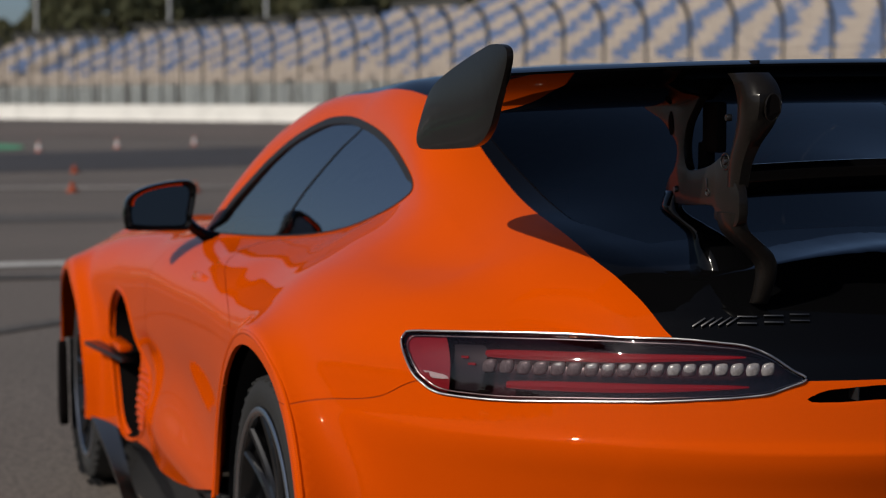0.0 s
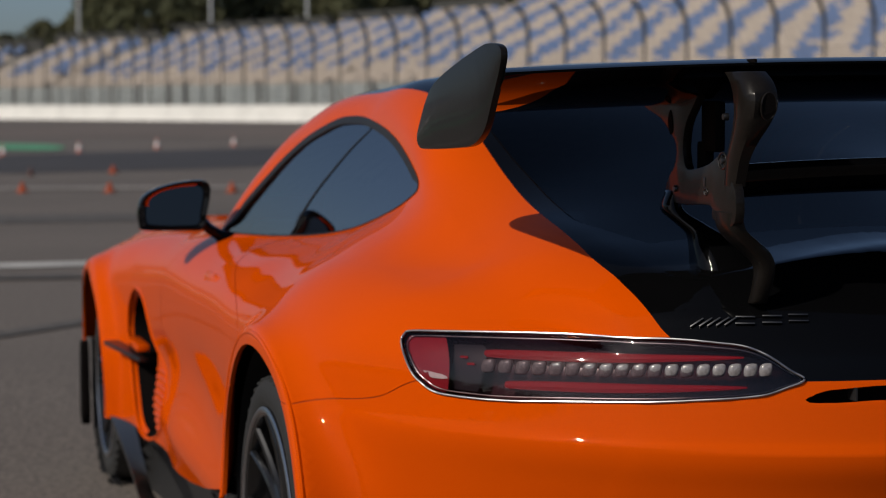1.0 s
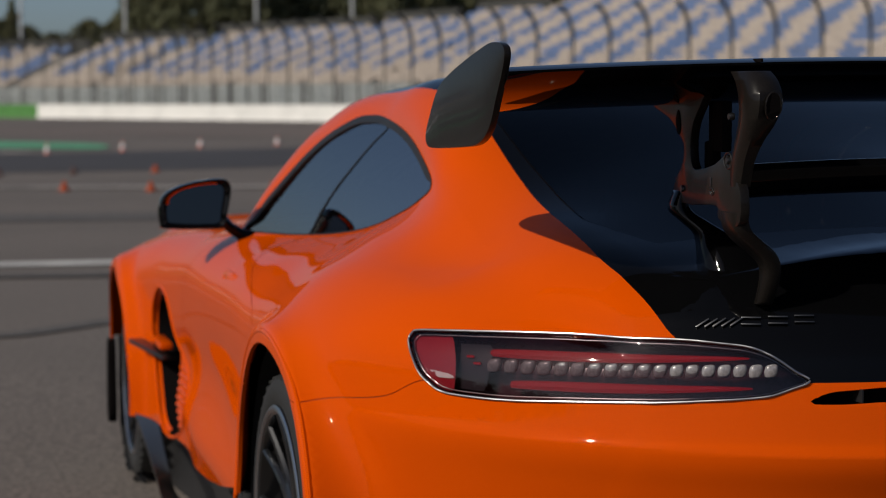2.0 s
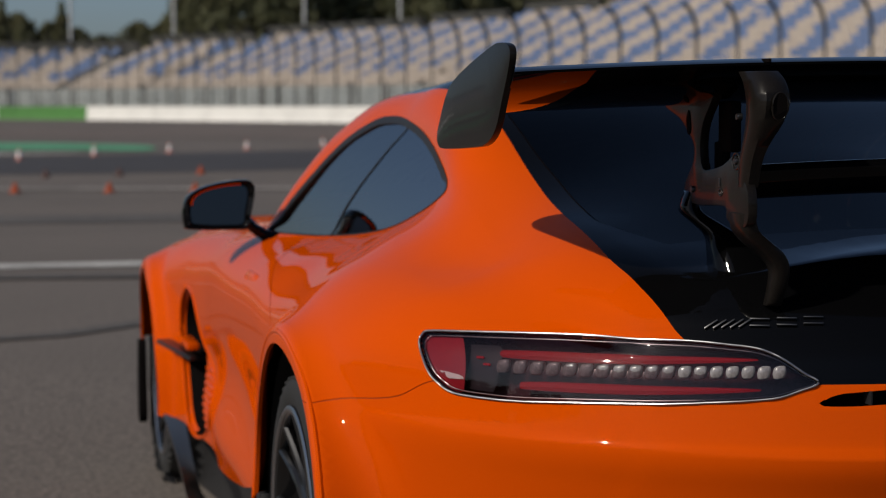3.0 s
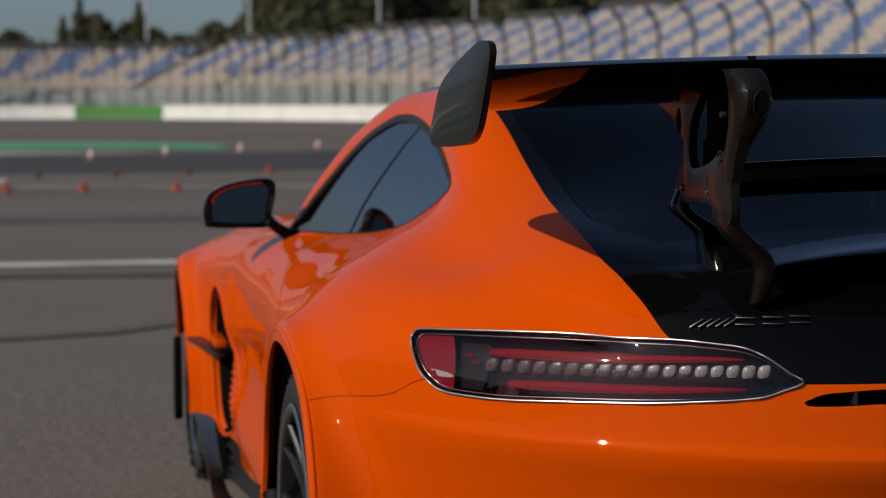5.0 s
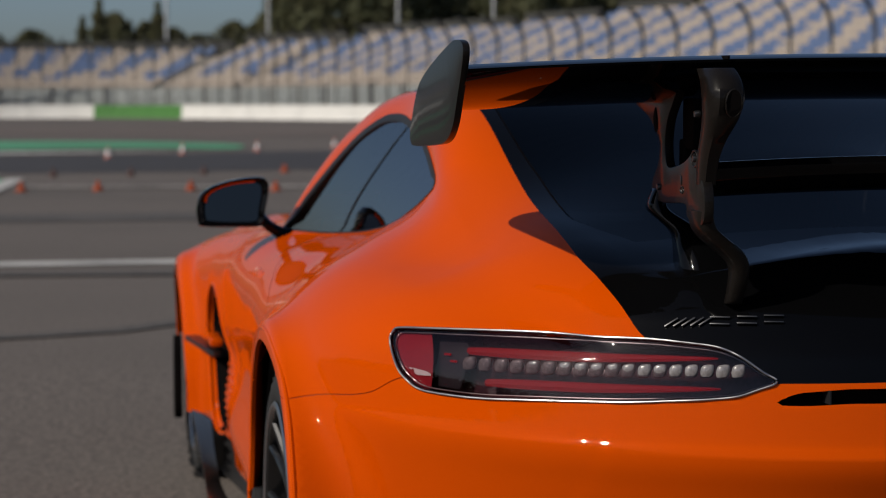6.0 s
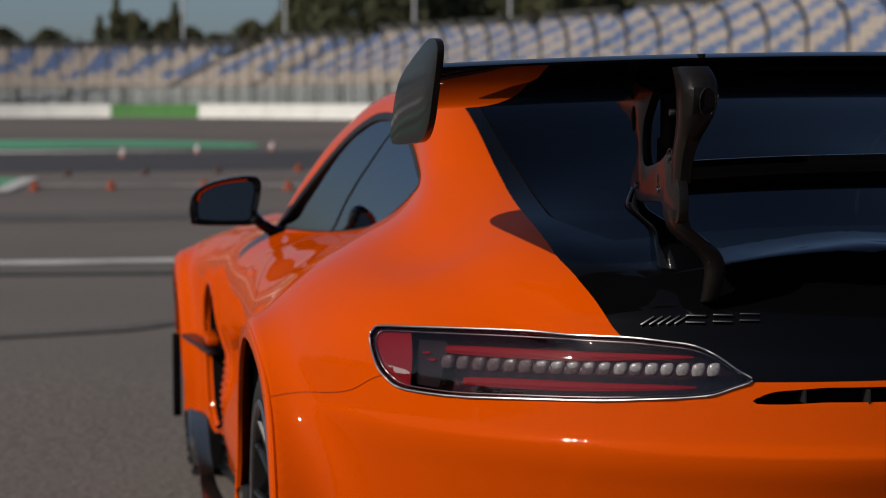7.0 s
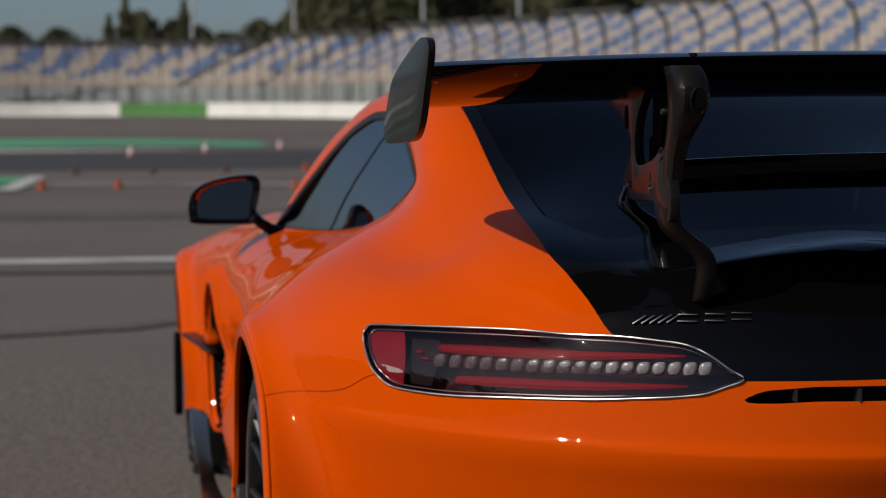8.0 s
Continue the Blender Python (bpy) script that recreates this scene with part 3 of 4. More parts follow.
def make_wheel(car, x, axle, radius, rim, width, s, steer=0.0):
    """A low-profile tyre on a black ten-spoke rim; the outer face towards -x."""
    y, z = axle
    w = new("wheel")
    w.parent = car
    h = width / 2
    m = Matrix.Translation((s * x, y, z)) @ pose(0, 0, 0, 0, 0, (0 if s > 0 else 180) + steer)
    w.matrix_basis = m
    prof = [(-h * 0.80, rim), (-h * 0.95, rim + 0.006), (-h * 0.99, rim + 0.018), (-h * 1.0, (rim + radius) / 2), (-h * 0.97, radius - 0.022), (-h * 0.90, radius - 0.008),
            (-h * 0.7, radius), (-h * 0.36, radius), (-h * 0.34, radius - 0.007), (-h * 0.28, radius - 0.007), (-h * 0.26, radius), (h * 0.26, radius),
            (h * 0.28, radius - 0.007), (h * 0.34, radius - 0.007), (h * 0.36, radius), (h * 0.8, radius - 0.003), (h * 0.98, radius - 0.03), (h * 1.0, rim + 0.02), (h * 0.8, rim)]
    tyre = part("tyre", lathe(prof, 96), RUBBER, w, "black rubber low-profile tyre")
    block = box(0.050, 0.018, 0.006, 0, 0, 0, 0.0015)
    me = bpy.data.meshes.new("tread_block")
    block.to_mesh(me)
    block.free()
    me.materials.append(RUBBER)
    for k in range(48):
        ob = new("tread_block", me)
        ob.parent = tyre
        ob.matrix_basis = pose(0, 0, 0, 360.0 * k / 48) @ pose(-h * 0.80, 0, radius - 0.0096, 0, -9, 18)
    part("rim", lathe([(-h * 0.90, rim + 0.010), (-h * 0.99, rim + 0.008), (-h * 1.01, rim), (-h * 0.97, rim - 0.010), (-h * 0.80, rim - 0.016), (-h * 0.5, rim - 0.022),
                       (0, rim - 0.045), (h * 0.8, rim - 0.02), (h * 0.85, rim + 0.005)], 96), RIM, w, "black forged rim")
    part("rim_ring", lathe([(-h * 0.995, rim + 0.0085), (-h * 1.018, rim + 0.003), (-h * 1.018, rim - 0.001), (-h * 0.995, rim - 0.005)], 96), SILVER, w, "grey machined ring")
    for k in range(8):
        for d in (-1, 1):
            pts = []
            for q in range(7):
                r = 0.055 + (rim - 0.012 - 0.055) * q / 6
                off = d * (0.010 + 0.032 * (q / 6) ** 1.5)
                pts.append((-h * 0.72 - h * 0.20 * (q / 6) ** 2, off, r))
            bb = tube(pts, [0.0125 - 0.0035 * q / 6 for q in range(7)], 8)
            bmesh.ops.rotate(bb, matrix=Matrix.Rotation(radians(45.0 * k), 3, "X"), verts=bb.verts)
            part("spoke", bb, RIM, w)
    part("hub", lathe([(-h * 0.82, 0.0), (-h * 0.82, 0.03), (-h * 0.76, 0.035), (-h * 0.74, 0.07), (-h * 0.3, 0.08)], 32), RIM, w)
    part("brake_disc", lathe([(-h * 0.10, 0.06), (-h * 0.12, 0.10), (-h * 0.14, rim * 0.74), (h * 0.02, rim * 0.74), (h * 0.04, 0.06)], 64), SILVER, w, "grey brake disc")
    part("brake_caliper", box(0.09, 0.13, 0.20, -0.02, rim * 0.64, 0.03, 0.02), PLASTIC, w)
    return w


def make_liner(car, axle, r, s):
    y, z = axle
    b = bmesh.new()
    rows = []
    for k in range(29):
        a = radians(-30 + 240 * k / 28)
        rows.append([b.verts.new((s * xx, y + rr * math.cos(a), z + rr * math.sin(a))) for xx, rr in ((0.970, r + 0.003), (0.93, r + 0.012), (0.55, r + 0.012), (0.55, 0.05))])
    for p, q in zip(rows, rows[1:]):
        for j in range(3):
            b.faces.new((p[j], p[j + 1], q[j + 1], q[j]))
    part("wheel_arch_liner", b, PLASTIC, car)


def airfoil(x0, x1, te, le, thick, sag, n=24, twist=0.0):
    """Wing blade from x0 to x1 with its trailing and leading edge at (y, z)."""
    b = bmesh.new()
    prof = []
    for k in range(14):
        c = k / 13
        prof.append((c, thick * 1.1 * (math.sqrt(c) * (1 - c)) * 0.8 + 0.002))
    for k in range(13, -1, -1):
        c = k / 13
        prof.append((c, -thick * 0.9 * math.sqrt(c) * (1 - c) - 0.30 * thick * math.sin(math.pi * c) - 0.002))
    rings = []
    for i in range(n + 1):
        u = i / n
        x = x0 + (x1 - x0) * u
        lift = sag * (1 - (2 * u - 1) ** 2)
        ring = []
        for c, h in prof:
            c2 = 1 - c
            yy = le[0] + (te[0] - le[0]) * c2
            zz = le[1] + (te[1] - le[1]) * c2 + h + lift
            ring.append(b.verts.new((x, yy, zz)))
        rings.append(ring)
    m = len(prof)
    for p, q in zip(rings, rings[1:]):
        for j in range(m):
            b.faces.new((p[j], p[(j + 1) % m], q[(j + 1) % m], q[j]))
    b.faces.new(rings[0])
    b.faces.new(rings[-1])
    bmesh.ops.recalc_face_normals(b, faces=b.faces)
    return b


def ribbon(a, b, thick):
    """A curved plate between two edges."""
    a, b = smooth_loop(a, 6, False), smooth_loop(b, 6, False)
    bm = bmesh.new()
    rows = []
    for p, q in zip(a, b):
        rows.append([bm.verts.new(c) for c in (p, (p + q) / 2 + np.array((0, 0, 0.004)), q, q - np.array((0, 0, thick)), p - np.array((0, 0, thick)))])
    for r, t in zip(rows, rows[1:]):
        for j in range(5):
            bm.faces.new((r[j], r[(j + 1) % 5], t[(j + 1) % 5], t[j]))
    bm.faces.new(rows[0])
    bm.faces.new(rows[-1])
    bmesh.ops.recalc_face_normals(bm, faces=bm.faces)
    return bm


SUPPORT = material("dark_anodised_metal", (0.0085, 0.007, 0.006), 0.40, 0.0, 0.35, spec=0.1, grain=0.25, scale=240, bump=0.0001, coat_ior=1.36, coat_rough=0.08)
SKIRT = material("skirt_carbon", (0.011, 0.0105, 0.010), 0.4, 0.0, 0.4, grain=0.3, scale=260, coat_ior=1.4)
ENDPLATE = [(0.130, 1.326), (0.112, 1.314), (0.120, 1.290), (0.160, 1.240), (0.200, 1.194), (0.262, 1.168), (0.368, 1.160), (0.559, 1.154), (0.608, 1.160),
            (0.616, 1.178), (0.594, 1.205), (0.540, 1.252), (0.480, 1.276), (0.367, 1.301), (0.225, 1.326), (0.175, 1.330)]
# plate of the wing support, with the fork in front that reaches along the blade's underside
STRUT = [(0.098, 1.120), (0.070, 1.095), (0.070, 1.045), (0.110, 1.034), (0.160, 1.046), (0.170, 1.066), (0.280, 1.062), (0.335, 1.066), (0.362, 1.078), (0.350, 1.104),
         (0.322, 1.128), (0.314, 1.162), (0.345, 1.186), (0.385, 1.208), (0.470, 1.232), (0.420, 1.250), (0.300, 1.262), (0.215, 1.262), (0.235, 1.235), (0.272, 1.200),
         (0.284, 1.160), (0.272, 1.126), (0.235, 1.124), (0.175, 1.134), (0.125, 1.150)]


def column(rows, bm=None):
    """A milled column: rows of (x, y, z, half width, half depth), eight-sided with broad chamfers."""
    b = bmesh.new()
    rings = []
    for x, y, z, w, d in smooth_loop(rows, 4, False):
        c = 0.42
        rings.append([b.verts.new((x + w * p, y + d * q, z)) for p, q in
                      ((-1, -1 + c), (-1 + c, -1), (1 - c * 0.5, -1), (1, -1 + c * 0.5), (1, 1 - c), (1 - c, 1), (-1 + c, 1), (-1, 1 - c))])
    for r, t in zip(rings, rings[1:]):
        for j in range(8):
            b.faces.new((r[j], r[(j + 1) % 8], t[(j + 1) % 8], t[j]))
    b.faces.new(rings[0])
    b.faces.new(rings[-1])
    bmesh.ops.recalc_face_normals(b, faces=b.faces)
    return joined(bm, b)


def make_support(wing, s):
    """One wing support: side plate with fork, milled rear column with an oval hollow painted on in black, adjuster, two
    arms down to the tailgate.
    """
    x = -0.388 * s
    st = part("wing_support", slab(smooth_loop(STRUT, 3), 0.016, "yz", x, 0.004), SUPPORT, wing, "dark satin metal support")
    part("rear_column", column([(x + 0.004 * s, 0.100, 1.100, 0.012, 0.020), (x + 0.003 * s, 0.088, 1.140, 0.013, 0.026), (x + 0.004 * s, 0.066, 1.172, 0.016, 0.028),
                                (x + 0.008 * s, 0.044, 1.205, 0.023, 0.032), (x + 0.010 * s, 0.037, 1.238, 0.027, 0.036), (x + 0.011 * s, 0.055, 1.266, 0.025, 0.040),
                                (x + 0.012 * s, 0.085, 1.284, 0.020, 0.048)]), SUPPORT, st).data.set_sharp_from_angle(angle=radians(50))
    ring = [(x + 0.016 * s + 0.0130 * math.cos(2 * math.pi * k / 24), -0.0025 + 0.010 * max(0, math.sin(2 * math.pi * k / 24) * -1) * 0.6,
             1.229 + 0.021 * math.sin(2 * math.pi * k / 24)) for k in range(24)]
    # flat black face on the column, its colour standing for the hollow's shade
    pocket_shade = bmesh.new()
    pocket_shade.faces.new([pocket_shade.verts.new((q[0], q[1] - 0.0015, q[2])) for q in ring])
    part("pocket_shade", pocket_shade, GAP, st, "flat black oval, painted shade of a hollow", smooth=False)
    part("pocket_rim", tube(ring, 0.0018, 6, closed=True), SUPPORT, st)
    # adjuster between the fork and the column
    adj = box(0.020, 0.060, 0.085, x + 0.026 * s, 0.235, 1.195, 0.006)
    box(0.018, 0.036, 0.060, x + 0.024 * s, 0.262, 1.140, 0.005, adj)
    part("adjuster", adj, GAP, st)
    # uncut slot: its dark inside is a thin black slab on the plate
    part("fork_slot_shade", slab(smooth_loop([(0.348, 1.207), (0.338, 1.222), (0.330, 1.207), (0.328, 1.188), (0.336, 1.180), (0.345, 1.190)], 3), 0.002, "yz", x - 0.0082 * s), GAP, st)
    arm = column([(x, 0.115, 1.058, 0.012, 0.038), (x + 0.005 * s, 0.116, 1.032, 0.014, 0.036), (x + 0.025 * s, 0.118, 1.012, 0.019, 0.030),
                  (x + 0.050 * s, 0.120, 0.992, 0.019, 0.025), (x + 0.067 * s, 0.122, 0.968, 0.014, 0.020), (x + 0.0675 * s, 0.130, 0.935, 0.013, 0.016),
                  (x + 0.066 * s, 0.145, 0.905, 0.012, 0.014)][::-1])
    part("support_arm", arm, SUPPORT, st).data.set_sharp_from_angle(angle=radians(80))
    foot = column([(x, 0.345, 1.084, 0.009, 0.020), (x - 0.004 * s, 0.345, 1.052, 0.015, 0.024), (x + 0.018 * s, 0.325, 1.030, 0.020, 0.026),
                   (x + 0.040 * s, 0.305, 1.010, 0.026, 0.030), (x + 0.060 * s, 0.290, 0.982, 0.044, 0.040), (x + 0.068 * s, 0.280, 0.950, 0.052, 0.050),
                   (x + 0.070 * s, 0.270, 0.922, 0.056, 0.055)][::-1])
    part("support_foot", foot, BLACK, st).data.set_sharp_from_angle(angle=radians(80))
    for yb, zb in ((0.118, 1.141), (0.315, 1.088), (0.110, 1.212)):
        part("bolt", lathe([(0.0, 0.0), (0.0, 0.005), (0.004, 0.006), (0.009, 0.006)], 12, at=(x - 0.012 if s > 0 else x + 0.004, yb, zb)), EMBLEM, st)
    collar = [(x - 0.0085 * s, 0.118 + 0.016 * math.cos(2 * math.pi * k / 20), 1.141 + 0.013 * math.sin(2 * math.pi * k / 20)) for k in range(20)]
    part("bolt_collar", tube(collar, 0.0016, 6, closed=True), EMBLEM, st)
    part("scale_mark", box(0.002, 0.005, 0.015, x - 0.0085 * s, 0.190, 1.104, 0.0006), EMBLEM, st)
    mark = [(x - 0.0085 * s, 0.186 + 0.007 * math.cos(2 * math.pi * k / 14), 1.088 + 0.0055 * math.sin(2 * math.pi * k / 14)) for k in range(14)]
    part("scale_mark", tube(mark, 0.0013, 5, closed=True), EMBLEM, st)


def make_wing(car):
    wing = part("rear_wing", airfoil(-0.765, 0.765, (0.115, 1.281), (0.46, 1.224), 0.050, 0.020, 40), BLACK, car, "gloss black wing blade")
    part("wing_flap", box(0.004, 0.13, 0.006, -0.345, 0.17, 1.302, 0.001), GAP, wing)
    part("lower_blade", airfoil(-0.38, 0.38, (0.10, 1.122), (0.24, 1.095), 0.05, 0.010, 24), BLACK, wing)
    for s in (1, -1):
        part("endplate", slab(smooth_loop(ENDPLATE, 4), 0.011, "yz", -0.768 * s, 0.003), SUPPORT, wing, "dark satin carbon endplate")
        make_support(wing, s)


MIRROR = [(-1.055, 0.953), (-1.044, 0.990), (-1.006, 1.015), (-0.946, 1.031), (-0.885, 1.036), (-0.863, 1.023), (-0.861, 0.995), (-0.871, 0.942),
          (-0.879, 0.905), (-0.932, 0.901), (-1.038, 0.904), (-1.052, 0.918)]


def make_mirror(car, s):
    lp = smooth_loop(MIRROR, 4) - np.array((0.0, 0.004))
    c = np.array((-0.955, 0.965))
    b = bmesh.new()
    rings = []
    for d, k in ((2.412, 0.77), (2.402, 0.81), (2.395, 0.93), (2.398, 0.985), (2.41, 1.0), (2.44, 0.985), (2.48, 0.90), (2.515, 0.74), (2.535, 0.5), (2.542, 0.2)):
        rings.append([b.verts.new((s * q[0], d, q[1])) for q in (c + (lp - c) * k)])
    n = len(lp)
    for p, q in zip(rings, rings[1:]):
        for j in range(n):
            b.faces.new((p[j], p[(j + 1) % n], q[(j + 1) % n], q[j]))
    b.faces.new(rings[-1])
    bmesh.ops.recalc_face_normals(b, faces=b.faces)
    mir = part("door_mirror", b, BLACK, car, "gloss black door mirror")
    b = bmesh.new()
    b.faces.new([b.verts.new((s * q[0], 2.411, q[1])) for q in (c + (lp - c) * 0.79)])
    bmesh.ops.rotate(b, cent=(s * c[0], 2.411, c[1]), matrix=Matrix.Rotation(radians(-6 * s), 3, "Z"), verts=b.verts)
    bmesh.ops.rotate(b, cent=(s * c[0], 2.411, c[1]), matrix=Matrix.Rotation(radians(-5), 3, "X"), verts=b.verts)
    bmesh.ops.recalc_face_normals(b, faces=b.faces)
    part("mirror_glass", b, MIRROR_GLASS, mir, "mirror glass", smooth=False)
    # orange reflection along the glass's upper edge, put in as a coloured tube
    arc = [c + (np.array(q) - c) * 0.80 for q in ((-1.050, 0.965), (-1.044, 0.990), (-1.006, 1.015), (-0.946, 1.031), (-0.885, 1.036))]
    part("mirror_reflection", tube([(s * q[0], 2.404, q[1]) for q in smooth_loop(arc, 4, False)], 0.0045, 8), ORANGE, mir, "orange reflection, built as a strip")
    part("mirror_arm", tube([(s * -0.885, 2.45, 0.925), (s * -0.86, 2.45, 0.900), (s * -0.83, 2.45, 0.880), (s * -0.79, 2.45, 0.865)],
                            [0.024, 0.022, 0.024, 0.034], 10, flat=0.7), BLACK, mir)


MIRROR_GLASS = material("mirror_glass", (0.055, 0.058, 0.064), 0.02, 1.0)


def vent_depth(v):
    """The vent opens to the rear: a shallow panel behind, a deep throat in front."""
    return -0.004 - 0.016 * step(2.82, 2.95, v[:, 1]) - 0.075 * step(3.04, 3.12, v[:, 1])


def side_point(y, z):
    """x of the left flank at (y, z)."""
    q = np.stack((np.linspace(-1.12, -0.7, 800), np.full(800, y), np.full(800, z)), 1)
    return float(q[int(np.argmax(body_field(q) < 0)), 0])


def make_car():
    car = empty("sports_car", "orange sports coupe with black rear wing, parked on the asphalt", "car")
    lamp, vent, slot = make_body(car)
    for s in (1, -1):
        make_lamp(car, lamp, s)
        make_mirror(car, s)
        make_liner(car, REAR_ARCH, 0.397, s)
        make_liner(car, FRONT_ARCH, 0.362, s)
        make_wheel(car, -0.822, REAR_AXLE, 0.345, 0.268, 0.32, s)
        make_wheel(car, -0.850, FRONT_AXLE, 0.340, 0.255, 0.275, s)
        # side vent: a dark recess, its fin and ribs
        v = skin("side_vent", vent, GAP, car, vent_depth, label="recessed orange vent with black slots", mirror=s)
        cut, _ = split(*vent, lambda q: q[:, 1] - 3.035)
        skin("vent_panel", cut, ORANGE, v, lambda q: vent_depth(q) + 0.004, label="orange ribbed panel", mirror=s)
        b = bmesh.new()
        rows = []
        for y, z in [q for q in smooth_loop(SIDE_VENT, 5) if q[0] > 3.16]:
            q = side_point(y, z)
            rows.append((b.verts.new((s * (q + 0.003), y, z)), b.verts.new((s * (q + 0.019), y - 0.004, 0.45 + (z - 0.45) * 0.94))))
        deep = bmesh.new()
        far = [(deep.verts.new(r[1].co), deep.verts.new(r[1].co + Vector((s * 0.08, -0.015, 0)))) for r in rows]
        for bm, edge in ((b, rows), (deep, far)):
            for r, t in zip(edge, edge[1:]):
                if (r[0].co - t[0].co).length < 0.06:
                    bm.faces.new((r[0], r[1], t[1], t[0]))
        part("vent_wall", b, ORANGE, v)
        part("vent_backing", box(0.02, 0.72, 0.56, s * -0.80, 3.10, 0.45, 0.004), GAP, v)
        part("vent_throat", deep, GAP, v, "black mesh-backed throat")
        rim = [(s * (side_point(y, z) + 0.002), y, z) for y, z in smooth_loop(SIDE_VENT, 4)]
        part("vent_rim", tube(rim, 0.006, 8, closed=True), ORANGE, v)
        part("vent_fin", box(0.05, 0.34, 0.014, s * -0.978, 3.30, 0.470, 0.005, None, pose(0, 0, 0, 3, 0, s * 12)), EMBLEM, v, "grey metal fin")
        for k in range(9):
            zr = 0.27 + 0.022 * k
            xa, xb = side_point(2.88, zr) + 0.010, side_point(3.03, zr) + 0.014
            part("vent_rib", tube([(s * xa, 2.88, zr), (s * (xa + xb) / 2, 2.955, zr + 0.003), (s * xb, 3.03, zr)], 0.005, 6), ORANGE, v)
        part("vent_bar", box(0.04, 0.24, 0.022, s * -0.957, 3.22, 0.50, 0.008), ORANGE, v)
        # pressed bead round each wheel arch
        for (yc, zc), r in ((REAR_ARCH, 0.421), (FRONT_ARCH, 0.384)):
            bead = []
            for k in range(61):
                a = radians(-12 + 204 * k / 60)
                y, z = yc - r * math.cos(a), zc + r * math.sin(a)
                bead.append((s * (side_point(y, z) + 0.003), y, z))
            part("arch_bead", tube(bead, 0.006, 8), ORANGE, car)
        # door handle
        h = box(0.034, 0.20, 0.030, 0, 0, 0, 0.012)
        bmesh.ops.transform(h, matrix=pose(s * -0.915, 1.99, 0.80, 0, s * 25, 0), verts=h.verts)
        part("door_handle", h, ORANGE, car)
        # black skirt: a plate that drops from the wing into a blade along the sill
        out = [(-1.012, 3.52, 0.236), (-1.012, 3.22, 0.196), (-1.010, 2.95, 0.138), (-1.010, 2.78, 0.100), (-1.01, 2.35, 0.075), (-1.0, 1.6, 0.070)]
        inn = [(-0.968, 3.24, 0.244), (-0.972, 3.02, 0.178), (-0.964, 2.94, 0.118), (-0.955, 2.84, 0.090), (-0.93, 2.35, 0.085), (-0.92, 1.6, 0.085)]
        part("side_skirt", ribbon([(s * q[0], q[1], q[2]) for q in out], [(s * q[0], q[1], q[2]) for q in inn], 0.012), SKIRT, car, "black carbon side skirt")
        flap = slab(smooth_loop([(4.22, 0.38), (4.27, 0.37), (4.29, 0.16), (4.25, 0.10), (4.19, 0.12), (4.20, 0.25)], 4), 0.028, "yz", s * -1.022, 0.006)
        part("front_flap", flap, GAP, car)
    sl = skin("rear_slot", both_sides(slot), GAP, car, -0.03, label="black air outlet")
    for k in range(-2, 3):
        p = on_shell(0.10 * k, 0.766, 0.012)
        part("slot_rib", box(0.003, 0.03, 0.022, p.x, p.y, p.z), PLASTIC, sl)
    make_wing(car)
    make_lip(car)
    make_badge(car)
    make_inside(car)
    return car


def make_lip(car):
    """Ducktail edge across the tailgate with a shallow hollow under it."""
    b = bmesh.new()
    rows = []
    for k in range(73):
        x = -0.452 + 0.904 * k / 72
        z = 0.977 - 0.08 * math.sqrt(x * x + 0.002) - 0.10 * x * x
        full = 1 - abs(x / 0.455) ** 7
        rows.append([b.verts.new(on_shell(x, z + dz, -out * full + 0.001)) for dz, out in
                     ((0.030, 0.0), (0.018, 0.0035), (0.007, 0.0095), (0.0025, 0.0125), (-0.001, 0.0128), (-0.004, 0.0110), (-0.013, 0.0060), (-0.026, 0.0022), (-0.040, 0.0))])
    for r, t in zip(rows, rows[1:]):
        for j in range(8):
            b.faces.new((r[j], t[j], t[j + 1], r[j + 1]))
    bmesh.ops.recalc_face_normals(b, faces=b.faces)
    part("tail_lip", b, BLACK, car, "gloss black ducktail edge")


def make_badge(car):
    """Slanted bars of the emblem and its letters as plain raised shapes."""
    badge = new("badge")
    badge.parent = car
    tagged(badge, "dark chrome emblem")
    def lay(bm, x, z, lean=0.0):
        p = on_shell(x, z, -0.0025)
        n = Vector(normals_of(np.array([p]))[0])
        side = Vector((0, 0, 1)).cross(n).normalized()
        up = n.cross(side)
        m = Matrix((side, -n, up)).transposed().to_4x4()
        bmesh.ops.transform(bm, matrix=Matrix.Translation(p) @ m @ Matrix.Rotation(lean, 4, "Y"), verts=bm.verts)
        return bm

    for k in range(5):
        part("emblem_bar", lay(box(0.0030, 0.004, 0.026, 0, 0, 0, 0.0008), -0.416 + 0.0125 * k, 0.872 + 0.0008 * k, radians(52)), EMBLEM, badge)
    for k, x in enumerate((-0.345, -0.305, -0.264)):
        b = None
        for dz in (-0.0062, 0.0062):
            b = box(0.032, 0.004, 0.0026, 0, 0, dz, 0.0006, b)
        part("emblem_mark", lay(b, x, 0.877 + 0.002 * k), EMBLEM, badge)


